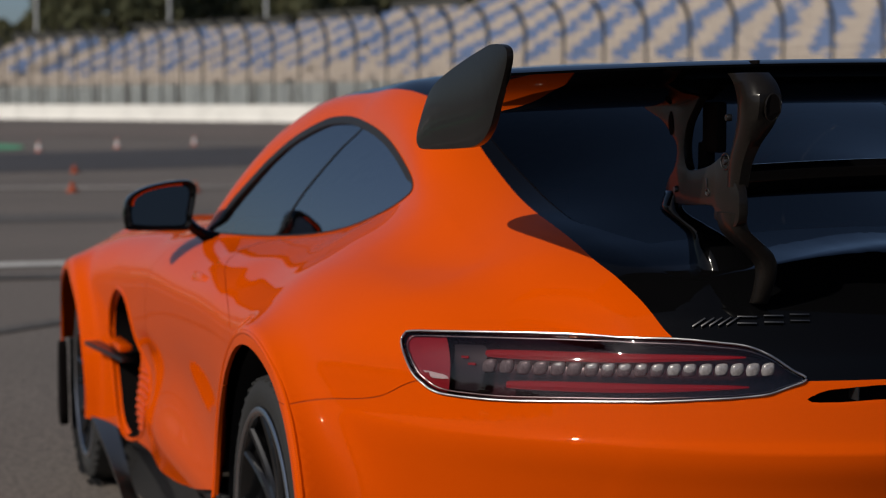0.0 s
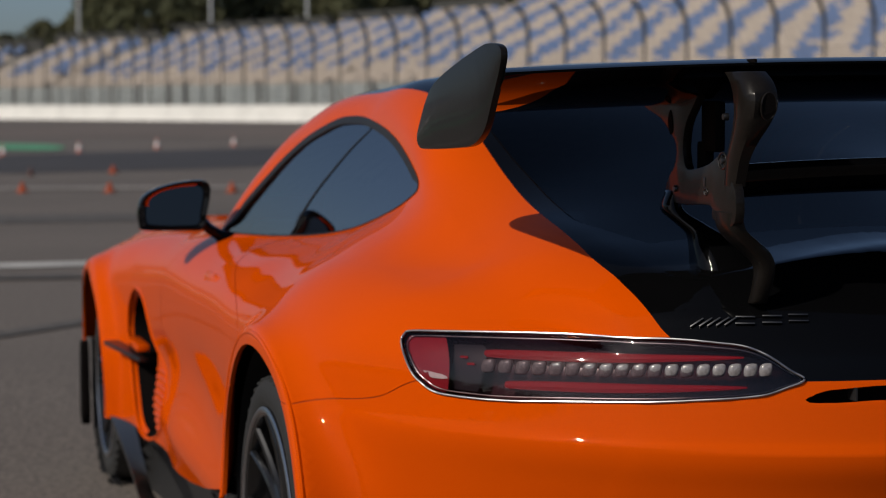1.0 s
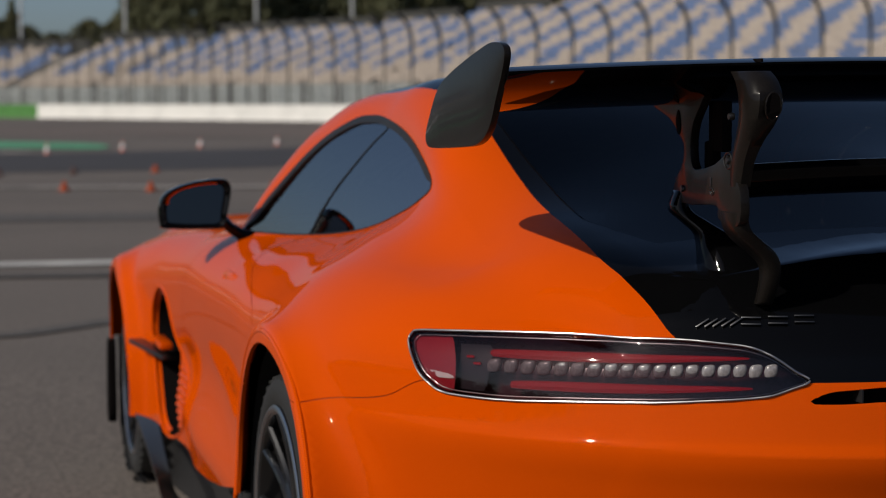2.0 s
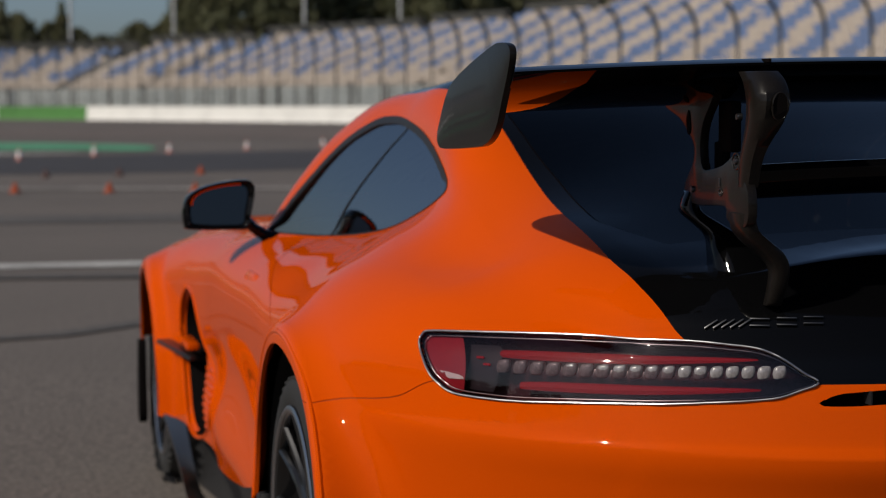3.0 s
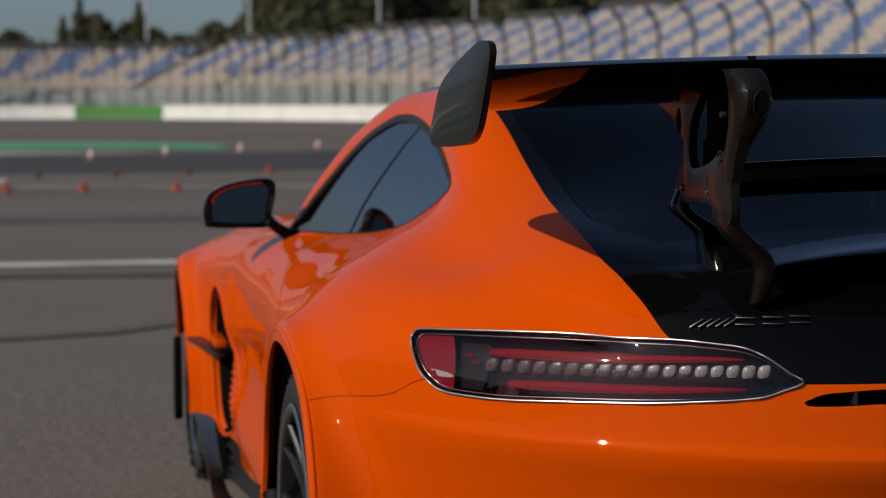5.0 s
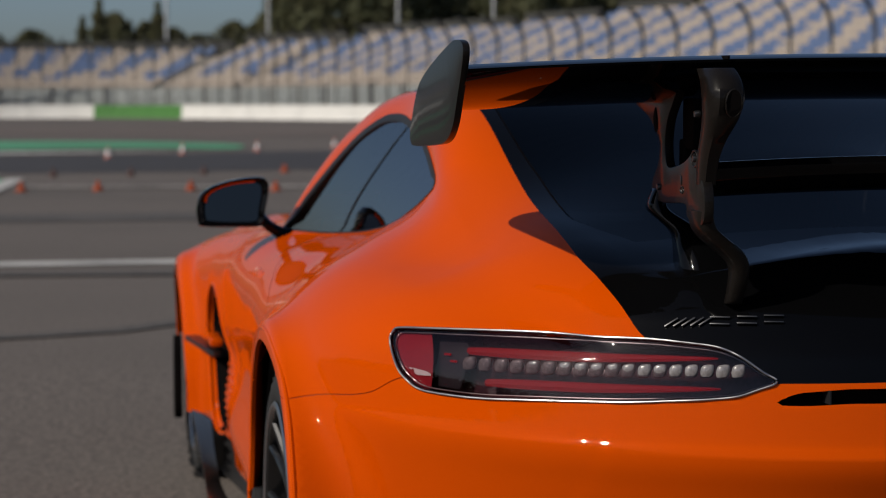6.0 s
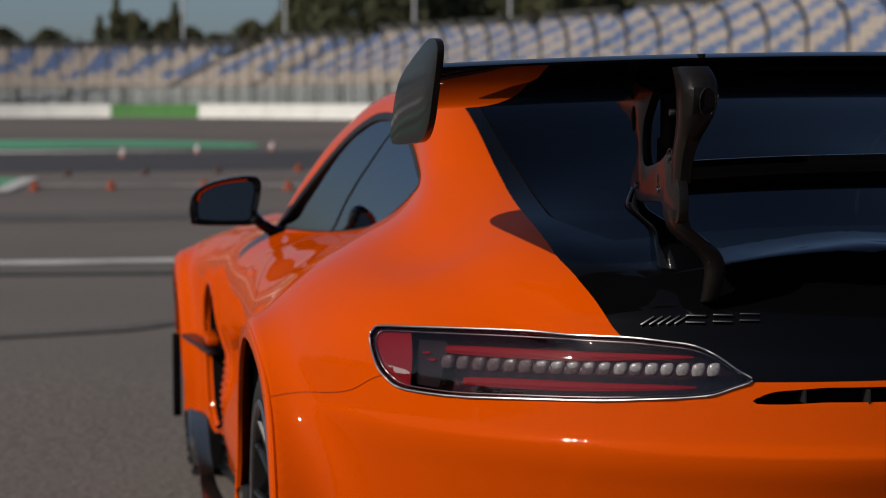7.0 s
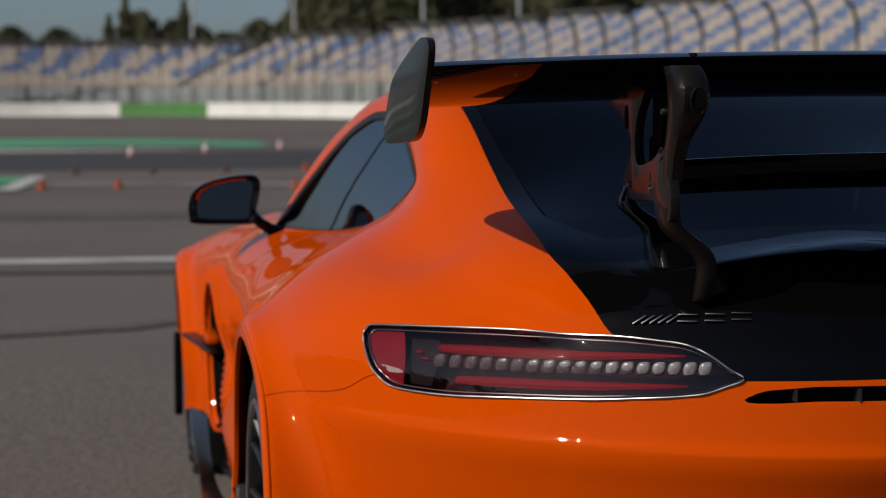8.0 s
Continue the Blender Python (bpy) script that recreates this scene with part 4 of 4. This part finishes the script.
def make_inside(car):
    """Dark cabin behind the windows: floor, seats, steering wheel, dashboard."""
    cab = part("cabin_floor", box(1.3, 2.2, 0.05, 0, 1.8, 0.45, 0.01), TRIM, car)
    part("parcel_shelf", box(0.9, 0.9, 0.03, 0, 0.75, 0.84, 0.01), TRIM, car)
    part("dashboard", box(1.36, 0.35, 0.2, 0, 2.75, 0.80, 0.06), TRIM, car)
    for s in (1, -1):
        seat = part("seat", box(0.50, 0.50, 0.14, s * 0.36, 2.3, 0.50, 0.05), TRIM, car, "dark sports seat")
        b = box(0.48, 0.13, 0.50, 0, 0, 0.25, 0.05)
        bmesh.ops.transform(b, matrix=pose(s * 0.36, 2.06, 0.54, -16), verts=b.verts)
        part("backrest", b, TRIM, seat)
        b = box(0.26, 0.10, 0.18, 0, 0, 0, 0.045)
        bmesh.ops.transform(b, matrix=pose(s * 0.36, 1.93, 1.0, -14), verts=b.verts)
        part("headrest", b, TRIM, seat)
    ring = [(-0.36 + 0.18 * math.cos(2 * math.pi * k / 24), 2.47 - 0.05 * math.sin(2 * math.pi * k / 24), 0.83 + 0.16 * math.sin(2 * math.pi * k / 24)) for k in range(24)]
    part("steering_wheel", tube(ring, 0.015, 8, closed=True), TRIM, car)


TRIM = material("cabin_trim", (0.018, 0.018, 0.020), 0.7, grain=0.3, scale=120, bump=0.0005)


# ---------------------------------------------------------------- the circuit
FENCE = [(-60, 163), (-30, 161), (-4, 158), (6.5, 150), (14, 135), (20, 121), (28, 104), (38, 87), (50, 70), (64, 54), (80, 38)]


def fence_path():
    p = smooth_loop(FENCE, 30, closed=False)
    d = np.concatenate(([0], np.cumsum(np.linalg.norm(np.diff(p, axis=0), axis=1))))
    return p, d


FP, FD = fence_path()


def along(s, off=0.0):
    """Point of the fence line at s metres, off metres behind it, and the line's heading."""
    e = 0.5
    s = min(max(s, e), FD[-1] - e)
    x, y = np.interp(s, FD, FP[:, 0]), np.interp(s, FD, FP[:, 1])
    dx = np.interp(s + e, FD, FP[:, 0]) - np.interp(s - e, FD, FP[:, 0])
    dy = np.interp(s + e, FD, FP[:, 1]) - np.interp(s - e, FD, FP[:, 1])
    n = math.hypot(dx, dy)
    return x - dy / n * off, y + dx / n * off, math.atan2(dy, dx)


def sweep(profile, s0, s1, ds, bm=None, closed=True):
    """Sweep an (offset, z) profile along the fence line."""
    b = bmesh.new()
    rings, s = [], s0
    k = max(1, int((s1 - s0) / ds))
    for i in range(k + 1):
        s = s0 + (s1 - s0) * i / k
        ring = []
        for o, z in profile:
            x, y, _ = along(s, o)
            ring.append(b.verts.new((x, y, z)))
        rings.append(ring)
    m = len(profile)
    for p, q in zip(rings, rings[1:]):
        for j in range(m if closed else m - 1):
            b.faces.new((p[j], p[(j + 1) % m], q[(j + 1) % m], q[j]))
    if closed:
        b.faces.new(rings[0])
        b.faces.new(rings[-1])
    bmesh.ops.recalc_face_normals(b, faces=b.faces)
    return joined(bm, b)


ASPHALT = material("asphalt", (0.122, 0.103, 0.090), 0.85, grain=0.55, scale=48, bump=0.004, stain=0.3, stain_scale=0.28, second=(0.098, 0.084, 0.073))
DARK_TRACK = material("rubbered_asphalt", (0.048, 0.043, 0.041), 0.7, grain=0.25, scale=20, bump=0.003, stain=0.2, stain_scale=0.3)
SKID = material("tyre_mark", (0.078, 0.071, 0.065), 0.8, grain=0.4, scale=10, stain=0.4, stain_scale=1.0, second=(0.105, 0.095, 0.087))
FAINT_LINE = material("worn_road_paint", (0.34, 0.31, 0.29), 0.8, grain=0.3, scale=4, stain=0.5, stain_scale=0.8)
WORN = material("worn_asphalt", (0.135, 0.108, 0.093), 0.85, grain=0.2, scale=6, stain=0.35, stain_scale=0.15)
LINE = material("road_paint", (0.50, 0.49, 0.47), 0.7, grain=0.15, scale=12, stain=0.4, stain_scale=2)
GREEN = material("green_paint", (0.085, 0.31, 0.17), 0.8, grain=0.2, scale=6, stain=0.3, stain_scale=0.4)
GRASS = material("grass", (0.055, 0.085, 0.025), 0.9, grain=0.4, scale=3, stain=0.3, stain_scale=0.2)
BARRIER_W = material("white_barrier", (0.74, 0.73, 0.70), 0.7, grain=0.06, scale=5, stain=0.18, stain_scale=0.5)
BARRIER_G = material("green_barrier", (0.06, 0.20, 0.04), 0.7, grain=0.1, scale=5, stain=0.2)
FENCE_STEEL = material("dark_fence_steel", (0.05, 0.047, 0.043), 0.7, 0.2, grain=0.2, scale=8)
STEEL = material("galvanised_steel", (0.17, 0.165, 0.16), 0.6, 0.3, grain=0.2, scale=8)
CONCRETE = material("stand_concrete", (0.29, 0.27, 0.25), 0.85, grain=0.12, scale=4, stain=0.25, stain_scale=0.3)
SEAT_BLUE = material("blue_seat", (0.10, 0.15, 0.28), 0.5, grain=0.15, scale=2)
SEAT_WHITE = material("beige_seat", (0.38, 0.325, 0.28), 0.5, grain=0.12, scale=2)
PANEL = material("grey_hoarding", (0.27, 0.29, 0.29), 0.6, grain=0.1, scale=2, stain=0.2, stain_scale=0.4)
DARKWALL = material("dark_mesh_wall", (0.045, 0.045, 0.042), 0.9, grain=0.2, scale=2)
CONE_O = material("orange_cone", (0.30, 0.045, 0.006), 0.8, grain=0.1, scale=20)
CONE_D = material("dark_red_cone", (0.06, 0.016, 0.010), 0.6, grain=0.15, scale=20)
CONE_R = material("red_cone", (0.55, 0.20, 0.16), 0.5, grain=0.1, scale=20)
LEAF = material("foliage", (0.14, 0.148, 0.080), 0.8, grain=0.45, scale=1.5, stain=0.4, stain_scale=0.25, second=(0.12, 0.10, 0.045))


def let_light_through(m, share):
    """Leaves pass a share of the light on."""
    nt = m.node_tree
    b = nt.nodes["Principled BSDF"]
    tl, mx = nt.nodes.new("ShaderNodeBsdfTranslucent"), nt.nodes.new("ShaderNodeMixShader")
    nt.links.new(b.inputs["Base Color"].links[0].from_socket, tl.inputs["Color"])
    mx.inputs[0].default_value = share
    nt.links.new(b.outputs[0], mx.inputs[1])
    nt.links.new(tl.outputs[0], mx.inputs[2])
    nt.links.new(mx.outputs[0], nt.nodes["Material Output"].inputs["Surface"])


let_light_through(LEAF, 0.45)
BARK = material("bark", (0.06, 0.045, 0.03), 0.9, grain=0.3, scale=10)
POLE = material("light_pole", (0.55, 0.55, 0.55), 0.4, 0.3, grain=0.05, scale=5)


def sheet(name, pts, z, mat, label="", kind="structure", n=1):
    b = bmesh.new()
    b.faces.new([b.verts.new((x, y, z)) for x, y in pts])
    return tagged(part(name, b, mat, None, label, smooth=False), kind=kind)


def band(name, line, half, z, mat, label):
    """A painted or worn band along a line on the ground."""
    x = np.linspace(line[0][0], line[-1][0], 60)
    p = np.stack((x, ramp(x, [q[0] for q in line], [q[1] for q in line])), 1)
    b = bmesh.new()
    rows = []
    for i, q in enumerate(p):
        d = p[min(i + 1, len(p) - 1)] - p[max(i - 1, 0)]
        d = d / (np.linalg.norm(d) + 1e-9)
        w = half if not isinstance(half, (list, tuple)) else np.interp(i / (len(p) - 1), np.linspace(0, 1, len(half)), half)
        rows.append((b.verts.new((q[0] - d[1] * w, q[1] + d[0] * w, z)), b.verts.new((q[0] + d[1] * w, q[1] - d[0] * w, z))))
    for a, c in zip(rows, rows[1:]):
        b.faces.new((a[0], a[1], c[1], c[0]))
    bmesh.ops.recalc_face_normals(b, faces=b.faces)
    return tagged(part(name, b, mat, None, label, smooth=False), kind="structure")


def make_ground():
    # one sheet to the horizon, with a shallow dip in the worn asphalt under the car's nose
    b = bmesh.new()
    ticks = [-3000, -1000, -400, -200, -120, -70, -45, -30, -20] + [-12 + 0.6 * k for k in range(41)] + [20, 30, 45, 70, 120, 200, 400, 1000, 3000]
    grid = [[b.verts.new((x, y + 3.9, -0.042 * math.exp(-(x / 3.0) ** 4 - (y / 1.6) ** 2))) for x in ticks] for y in ticks]
    for r, t in zip(grid, grid[1:]):
        for j in range(len(ticks) - 1):
            b.faces.new((r[j], r[j + 1], t[j + 1], t[j]))
    tagged(part("ground", b, ASPHALT, None, "dark grey weathered asphalt"), kind="structure")
    band("white_line", [(-40, 12.25), (0, 12.45), (40, 12.65)], 0.2, 0.010, LINE, "white painted line on the asphalt")
    band("white_line", [(-60, 34), (-2, 26.4), (3, 25.4), (60, 12)], 0.30, 0.018, FAINT_LINE, "white painted line on the asphalt")
    band("track", [(-60, 37), (-2.4, 38), (1, 38.4), (4, 40.2), (10, 44), (60, 74)], 5.6, 0.010, DARK_TRACK, "dark rubbered racing line")
    band("track", [(-60, 95), (-2, 88), (10, 80), (40, 60)], 12.0, 0.014, WORN, "worn brown-grey asphalt")
    band("green_patch", [(-16, 56), (-2.8, 54.3), (0, 53), (1.5, 51.4), (2.4, 49)], [7, 7, 7, 7, 7, 6.8, 6.5, 6, 4, 0.3], 0.022, GREEN, "green painted run-off")
    band("white_edge", [(-16, 46.6), (-2.5, 45.9), (0.8, 46.4)], [1.3, 1.3, 1.3, 1.3, 1.3, 1.3, 1.2, 0.7, 0.2], 0.028, LINE, "worn white edge of the run-off")
    band("green_patch", [(-30, 27), (-6, 27), (-2.55, 27)], 2.4, 0.018, GREEN, "green painted strip")
    band("white_edge", [(-2.6, 24.4), (-2.35, 29.4)], 0.14, 0.024, LINE, "white end line of the strip")
    band("tyre_mark", [(-30, 5.2), (-1.7, 7.6), (-1.25, 7.78), (-0.79, 8.3), (1, 9.5), (20, 15)], 0.09, 0.010, SKID, "faint tyre mark")
    band("tyre_mark", [(-40, 11.9), (-1.8, 11.55), (-0.7, 11.3), (1, 11.6), (20, 12)], 0.16, 0.013, SKID, "faint tyre mark")
    band("tyre_mark", [(-60, 19.5), (-2, 18.6), (60, 16)], 0.7, 0.010, SKID, "broad tyre mark")


def make_barrier():
    s0, s1 = 30.0, 203.0
    prof = [(0.0, 0.0), (0.0, 0.06), (0.08, 0.22), (0.10, 1.02), (0.30, 1.02), (0.30, 0.0)]
    ga, gb = GREEN_RANGE
    base = empty("barrier", "long concrete barrier, painted white with a green section", "barrier")
    cuts = sorted([ga, gb] + [q for q in np.arange(s0, s1, 4.0) if abs(q - ga) > 1 and abs(q - gb) > 1])
    for a, c in zip(cuts, cuts[1:]):
        g = ga - 0.01 <= a and c <= gb + 0.01
        part("barrier_block", sweep(prof, a + 0.01, c - 0.01, 1.0), BARRIER_G if g else BARRIER_W, base, "green painted" if g else "white painted", smooth=False)


GREEN_RANGE = (60.4, 69.6)


def make_fence():
    f = empty("catch_fence", "tall grey catch fence with posts leaning over the track", "fence")
    s, k = 30.0, 0
    while s < 203:
        x, y, a = along(s, 0.45)
        d = 2.0 + 0.6 * float(step(70, 120, np.array([s]))[0])
        pts = []
        for o, z in ((0, 0), (0, 4.8), (-0.15, 5.35), (-0.5, 5.9), (-1.1, 6.3)):
            px, py, _ = along(s, 0.45 + o)
            pts.append((px, py, z))
        part("post", tube(pts, 0.085 + 0.03 * float(step(70, 130, np.array([s]))[0]), 6), FENCE_STEEL, f, smooth=False)
        s += d
    for z in (1.3, 1.7, 2.1, 2.5, 2.9, 3.3, 3.7):
        part("cable", sweep([(0.45, z), (0.45, z + 0.025), (0.48, z + 0.025), (0.48, z)], 30, 200, 3), FENCE_STEEL, f, smooth=False)


def make_stand(s0, s1, rows, wall):
    """One block of terraces between two places along the fence."""
    st = empty("grandstand", "long open grandstand with blue and beige seats", "grandstand", "grandstand blocks")
    z0, rise = 2.05, 0.25
    part("front_wall", sweep([(3.0, 0.0), (3.0, 2.35), (3.2, 2.35), (3.2, 0)], s0, s1, 3), PANEL, st, "grey hoarding", smooth=False)
    prof = [(3.2, 0.0), (3.2, z0)]
    for r in range(rows):
        prof += [(3.2 + 0.75 * r, z0 + rise * r), (3.2 + 0.75 * (r + 1), z0 + rise * r)]
    top = 3.2 + 0.75 * rows
    prof += [(top, 0)]
    part("terrace", sweep(prof, s0, s1, 3), CONCRETE, st, "concrete terrace", smooth=False)
    part("rear_wall", sweep([(top, 0), (top, wall), (top + 0.2, wall), (top + 0.2, 0)], s0, s1, 3), DARKWALL, st, "dark mesh wall", smooth=False)
    for s in np.arange(s0 + 1, s1, 4.0):
        x, y, a = along(s, 2.9)
        part("wall_post", tube([(x, y, 0), (x, y, 2.6)], 0.09, 6), STEEL, st, smooth=False)
    rng = random.Random(4)
    faces, verts = {0: [], 1: []}, {0: [], 1: []}
    for r in range(rows):
        s = s0 + 0.5
        while s < s1 - 0.5:
            x, y, a = along(s, 3.2 + 0.75 * r + 0.35)
            # sweeping blue bands that climb along the stand
            n1 = noise.noise(Vector((s * 0.10, r * 0.22, 2.0)))
            n2 = noise.noise(Vector((s * 0.55, r * 0.7, 7.0)))
            lean = 0.27 - 0.40 * (1 - float(step(58, 70, np.array([s]))[0]))
            turn = (s + lean * (r - 7)) / 3.1 + 0.16 * n1
            blue = turn % 1.0 < 0.47 + 0.22 * n2 and r > 2.5 + 3 * n2
            if rng.random() < 0.02:
                blue = not blue
            if rng.random() > 0.01:
                k = 0 if blue else 1
                c, d = math.cos(a), math.sin(a)
                z = z0 + rise * r
                for lo, hi, zb, zt in ((-0.22, 0.16, z + 0.34, z + 0.42), (0.12, 0.18, z + 0.42, z + 0.80)):
                    base = len(verts[k])
                    for q in (zb, zt):
                        for u, w in ((-0.27, lo), (0.27, lo), (0.27, hi), (-0.27, hi)):
                            verts[k].append((x + u * c - w * d, y + u * d + w * c, q))
                    faces[k] += [tuple(base + j for j in f) for f in ((0, 1, 5, 4), (1, 2, 6, 5), (2, 3, 7, 6), (3, 0, 4, 7), (4, 5, 6, 7))]
            s += 0.60
    for k, (mat, lab) in enumerate(((SEAT_BLUE, "blue plastic seats"), (SEAT_WHITE, "beige plastic seats"))):
        me = bpy.data.meshes.new("seating")
        me.from_pydata(verts[k], [], faces[k])
        me.materials.append(mat)
        ob = new("seating", me)
        ob.parent = st
        tagged(ob, lab, kind="stuff")


def cone_mesh(h, r):
    return lathe([(0.0, 0.0), (0.0, r * 1.25), (0.02, r * 1.25), (0.025, r), (h * 0.5, r * 0.6), (h * 0.97, r * 0.22), (h, r * 0.16), (h, 0.0)], 20, axis="z")


def make_cones():
    o = part("traffic_cone", cone_mesh(0.15, 0.068), CONE_O)
    tagged(o, "small orange marker cone standing on the asphalt", "cone", "orange cones on the asphalt")
    spots = ORANGE_CONES
    o.matrix_basis = pose(*spots[0], 0)
    for x, y in spots[1:]:
        copy_thing(o, pose(x, y, 0))
    d = part("traffic_cone", cone_mesh(0.15, 0.060), CONE_D)
    tagged(d, "small dark red marker cone standing on the asphalt", "cone", "dark cones on the asphalt")
    d.matrix_basis = pose(*DARK_CONES[0], 0)
    for x, y in DARK_CONES[1:]:
        copy_thing(d, pose(x, y, 0))
    w = empty("traffic_cone", "red and white striped traffic cone on the track edge", "cone", "striped cones on the track")
    part("cone_body", cone_mesh(0.27, 0.065), CONE_R, w, "pale red")
    part("cone_band", lathe([(0.08, 0.054), (0.08, 0.059), (0.19, 0.034), (0.19, 0.03)], 20, axis="z"), WHITE, w, "white band")
    w.matrix_basis = pose(*WHITE_CONES[0], 0)
    for x, y in WHITE_CONES[1:]:
        copy_thing(w, pose(x, y, 0))


ORANGE_CONES = [(-2.15, 25.1), (-1.1, 25.2), (0.18, 25.0), (1.33, 24.6), (2.92, 24.0), (2.2, 31.9)]
DARK_CONES = [(-1.78, 30.6), (-0.5, 30.8), (0.75, 31.3)]
WHITE_CONES = [(-0.73, 41.4), (1.06, 44.4), (3.05, 46.9), (5.4, 50.0), (7.9, 52.5), (11.8, 58.5)]


def make_tree(x, y, h, w, seed, conifer):
    rng = random.Random(seed)
    t = empty("tree", "tall dark conifer behind the grandstand" if conifer else "broad green tree behind the grandstand", "tree", "trees behind the stand", pose(x, y, 0))
    part("trunk", tube([(0, 0, 0), (0.1, 0, h * 0.4), (0, 0.1, h * 0.95)], [0.025 * h, 0.018 * h, 0.004 * h], 7), BARK, t)
    v, f = [], []
    for k in range(2600):
        u = rng.random() ** 0.8
        z = h * (0.15 + 0.85 * u) if conifer else h * (0.3 + 0.7 * u)
        r = w * ((1 - u) ** 0.8 * (0.75 + 0.25 * math.sin(u * 40)) + 0.03 if conifer else math.sin(math.pi * (0.12 + 0.86 * u)) ** 0.6)
        a = rng.random() * 2 * math.pi
        r *= (rng.random() ** 0.5) * (0.8 + 0.35 * math.sin(3 * a + seed) * (0 if conifer else 1))
        c = Vector((r * math.cos(a), r * math.sin(a), z))
        s = (0.12 + 0.20 * rng.random()) * (0.8 if conifer else 1.1) * h / 12
        e = Euler((rng.random() * 6, rng.random() * 6, rng.random() * 6)).to_matrix()
        i = len(v)
        for q in ((-1, -0.6, 0), (1, -0.5, 0.1), (0.8, 0.7, -0.1), (-0.9, 0.6, 0.15), (0, 0, 0.5)):
            v.append(tuple(c + e @ (Vector(q) * s)))
        f += [(i, i + 1, i + 4), (i + 1, i + 2, i + 4), (i + 2, i + 3, i + 4), (i + 3, i, i + 4)]
    me = bpy.data.meshes.new("crown")
    me.from_pydata(v, [], f)
    me.materials.append(LEAF)
    ob = new("crown", me)
    ob.parent = t


def from_eye(slope, dist):
    """A spot at that distance in the direction x = slope * y from where the camera stands."""
    return -1.4 + slope * dist, -2.9 + dist


def make_trees():
    rng = random.Random(9)
    for k, (slope, h, w, con) in enumerate(TREES):
        x, y = from_eye(slope, 196 + 8 * rng.random())
        make_tree(x, y, h, w, k, con)
    for k in range(22):
        x, y = from_eye(0.115 + 0.024 * k, 190 + 14 * rng.random())
        make_tree(x, y, 14 + 5 * rng.random(), 4.5 + 1.5 * rng.random(), 60 + k, 0)
    for k in range(16):
        x, y = from_eye(-0.12 + 0.020 * k, 206 + 8 * rng.random())
        make_tree(x, y, 6.8 + 1.5 * rng.random(), 3.0, 90 + k, 0)


def make_unseen_woods():
    """Unseen woods far off, added so the paint reflects a dark horizon."""
    rng = random.Random(31)
    v, f = [], []
    for k in range(560):
        a = radians(75 + 290 * k / 560 + rng.uniform(-0.5, 0.5))
        r = rng.uniform(150, 185)
        cx, cy = r * math.cos(a), r * math.sin(a)
        h, w = rng.uniform(9, 17), rng.uniform(2.5, 5.0)
        if cy > 90 or (cx > 20 and cy > 0):
            continue
        for _ in range(80):
            u = rng.random() ** 1.3
            q, d = rng.uniform(0, 6.283), w * rng.random() ** 0.5 * math.sin(math.pi * (0.12 + 0.84 * u)) ** 0.7
            c = Vector((cx + d * math.cos(q), cy + d * math.sin(q), h * u + 0.3))
            e = Euler((rng.random() * 6, rng.random() * 6, rng.random() * 6)).to_matrix()
            i, size = len(v), rng.uniform(0.7, 1.3)
            for n in ((-1, -0.6, 0), (1, -0.5, 0.1), (0.8, 0.7, -0.1), (-0.9, 0.6, 0.15), (0, 0, 0.5)):
                v.append(tuple(c + e @ (Vector(n) * size)))
            f += [(i, i + 1, i + 4), (i + 1, i + 2, i + 4), (i + 2, i + 3, i + 4), (i + 3, i, i + 4)]
    me = bpy.data.meshes.new("unseen_woods")
    me.from_pydata(v, [], f)
    me.materials.append(LEAF)
    tagged(new("unseen_woods", me), "dark green woods out of view, added to darken low reflections", "woods", kind="stuff")


def make_side_barrier():
    """White barrier that goes on round the open side of the paddock."""
    base = empty("barrier", "long white concrete barrier along the open side of the asphalt", "barrier")
    for k in range(40):
        part("barrier_block", box(0.3, 3.98, 1.0, 0, 4.0 * k - 60, 0.5, 0.02), BARRIER_W, base, smooth=False)
    base.matrix_basis = pose(-52, 0, 0, 0, 0, 6)


# slope, height, half width, conifer
TREES = [(-0.075, 8.5, 3, 0), (-0.045, 8.4, 3.0, 0), (-0.022, 8.2, 3.0, 0), (0.003, 9.8, 2.8, 1), (0.011, 11.2, 3.0, 1), (0.019, 10.0, 2.6, 0), (0.026, 9.4, 2.8, 1),
         (0.040, 11.0, 3.0, 1), (0.034, 9.2, 2.4, 0), (0.047, 8.6, 2.4, 0), (0.060, 7.8, 2.6, 0), (0.078, 9.2, 2.8, 0), (0.092, 9.6, 2.6, 0), (0.105, 12.0, 3.4, 0)]


def make_poles():
    p = empty("light_pole", "tall thin pale mast behind the grandstand", "mast", "masts behind the stand")
    part("mast", tube([(0, 0, 0), (0, 0, 20)], [0.15, 0.10], 8), POLE, p)
    x, y = POLES[0]
    p.matrix_basis = pose(x, y, 0)
    for x, y in POLES[1:]:
        copy_thing(p, pose(x, y, 0))


POLES = [(6.5, 176), (15.2, 172), (25.6, 165), (33.5, 163), (-14, 178)]


make_ground()
make_car()
make_cones()
make_barrier()
make_fence()
for start, end, rows in ((15, 64, 13), (64, 72, 15), (72, 90, 17), (90, 99, 18), (99, 107, 20), (107, 203, 23)):
    make_stand(start, end, rows, 3.15 + 0.25 * rows)
make_poles()
make_trees()
make_side_barrier()
make_unseen_woods()


def motions():
    """The car is parked and the whole circuit stands still; only the camera glides."""
    return None


motions()
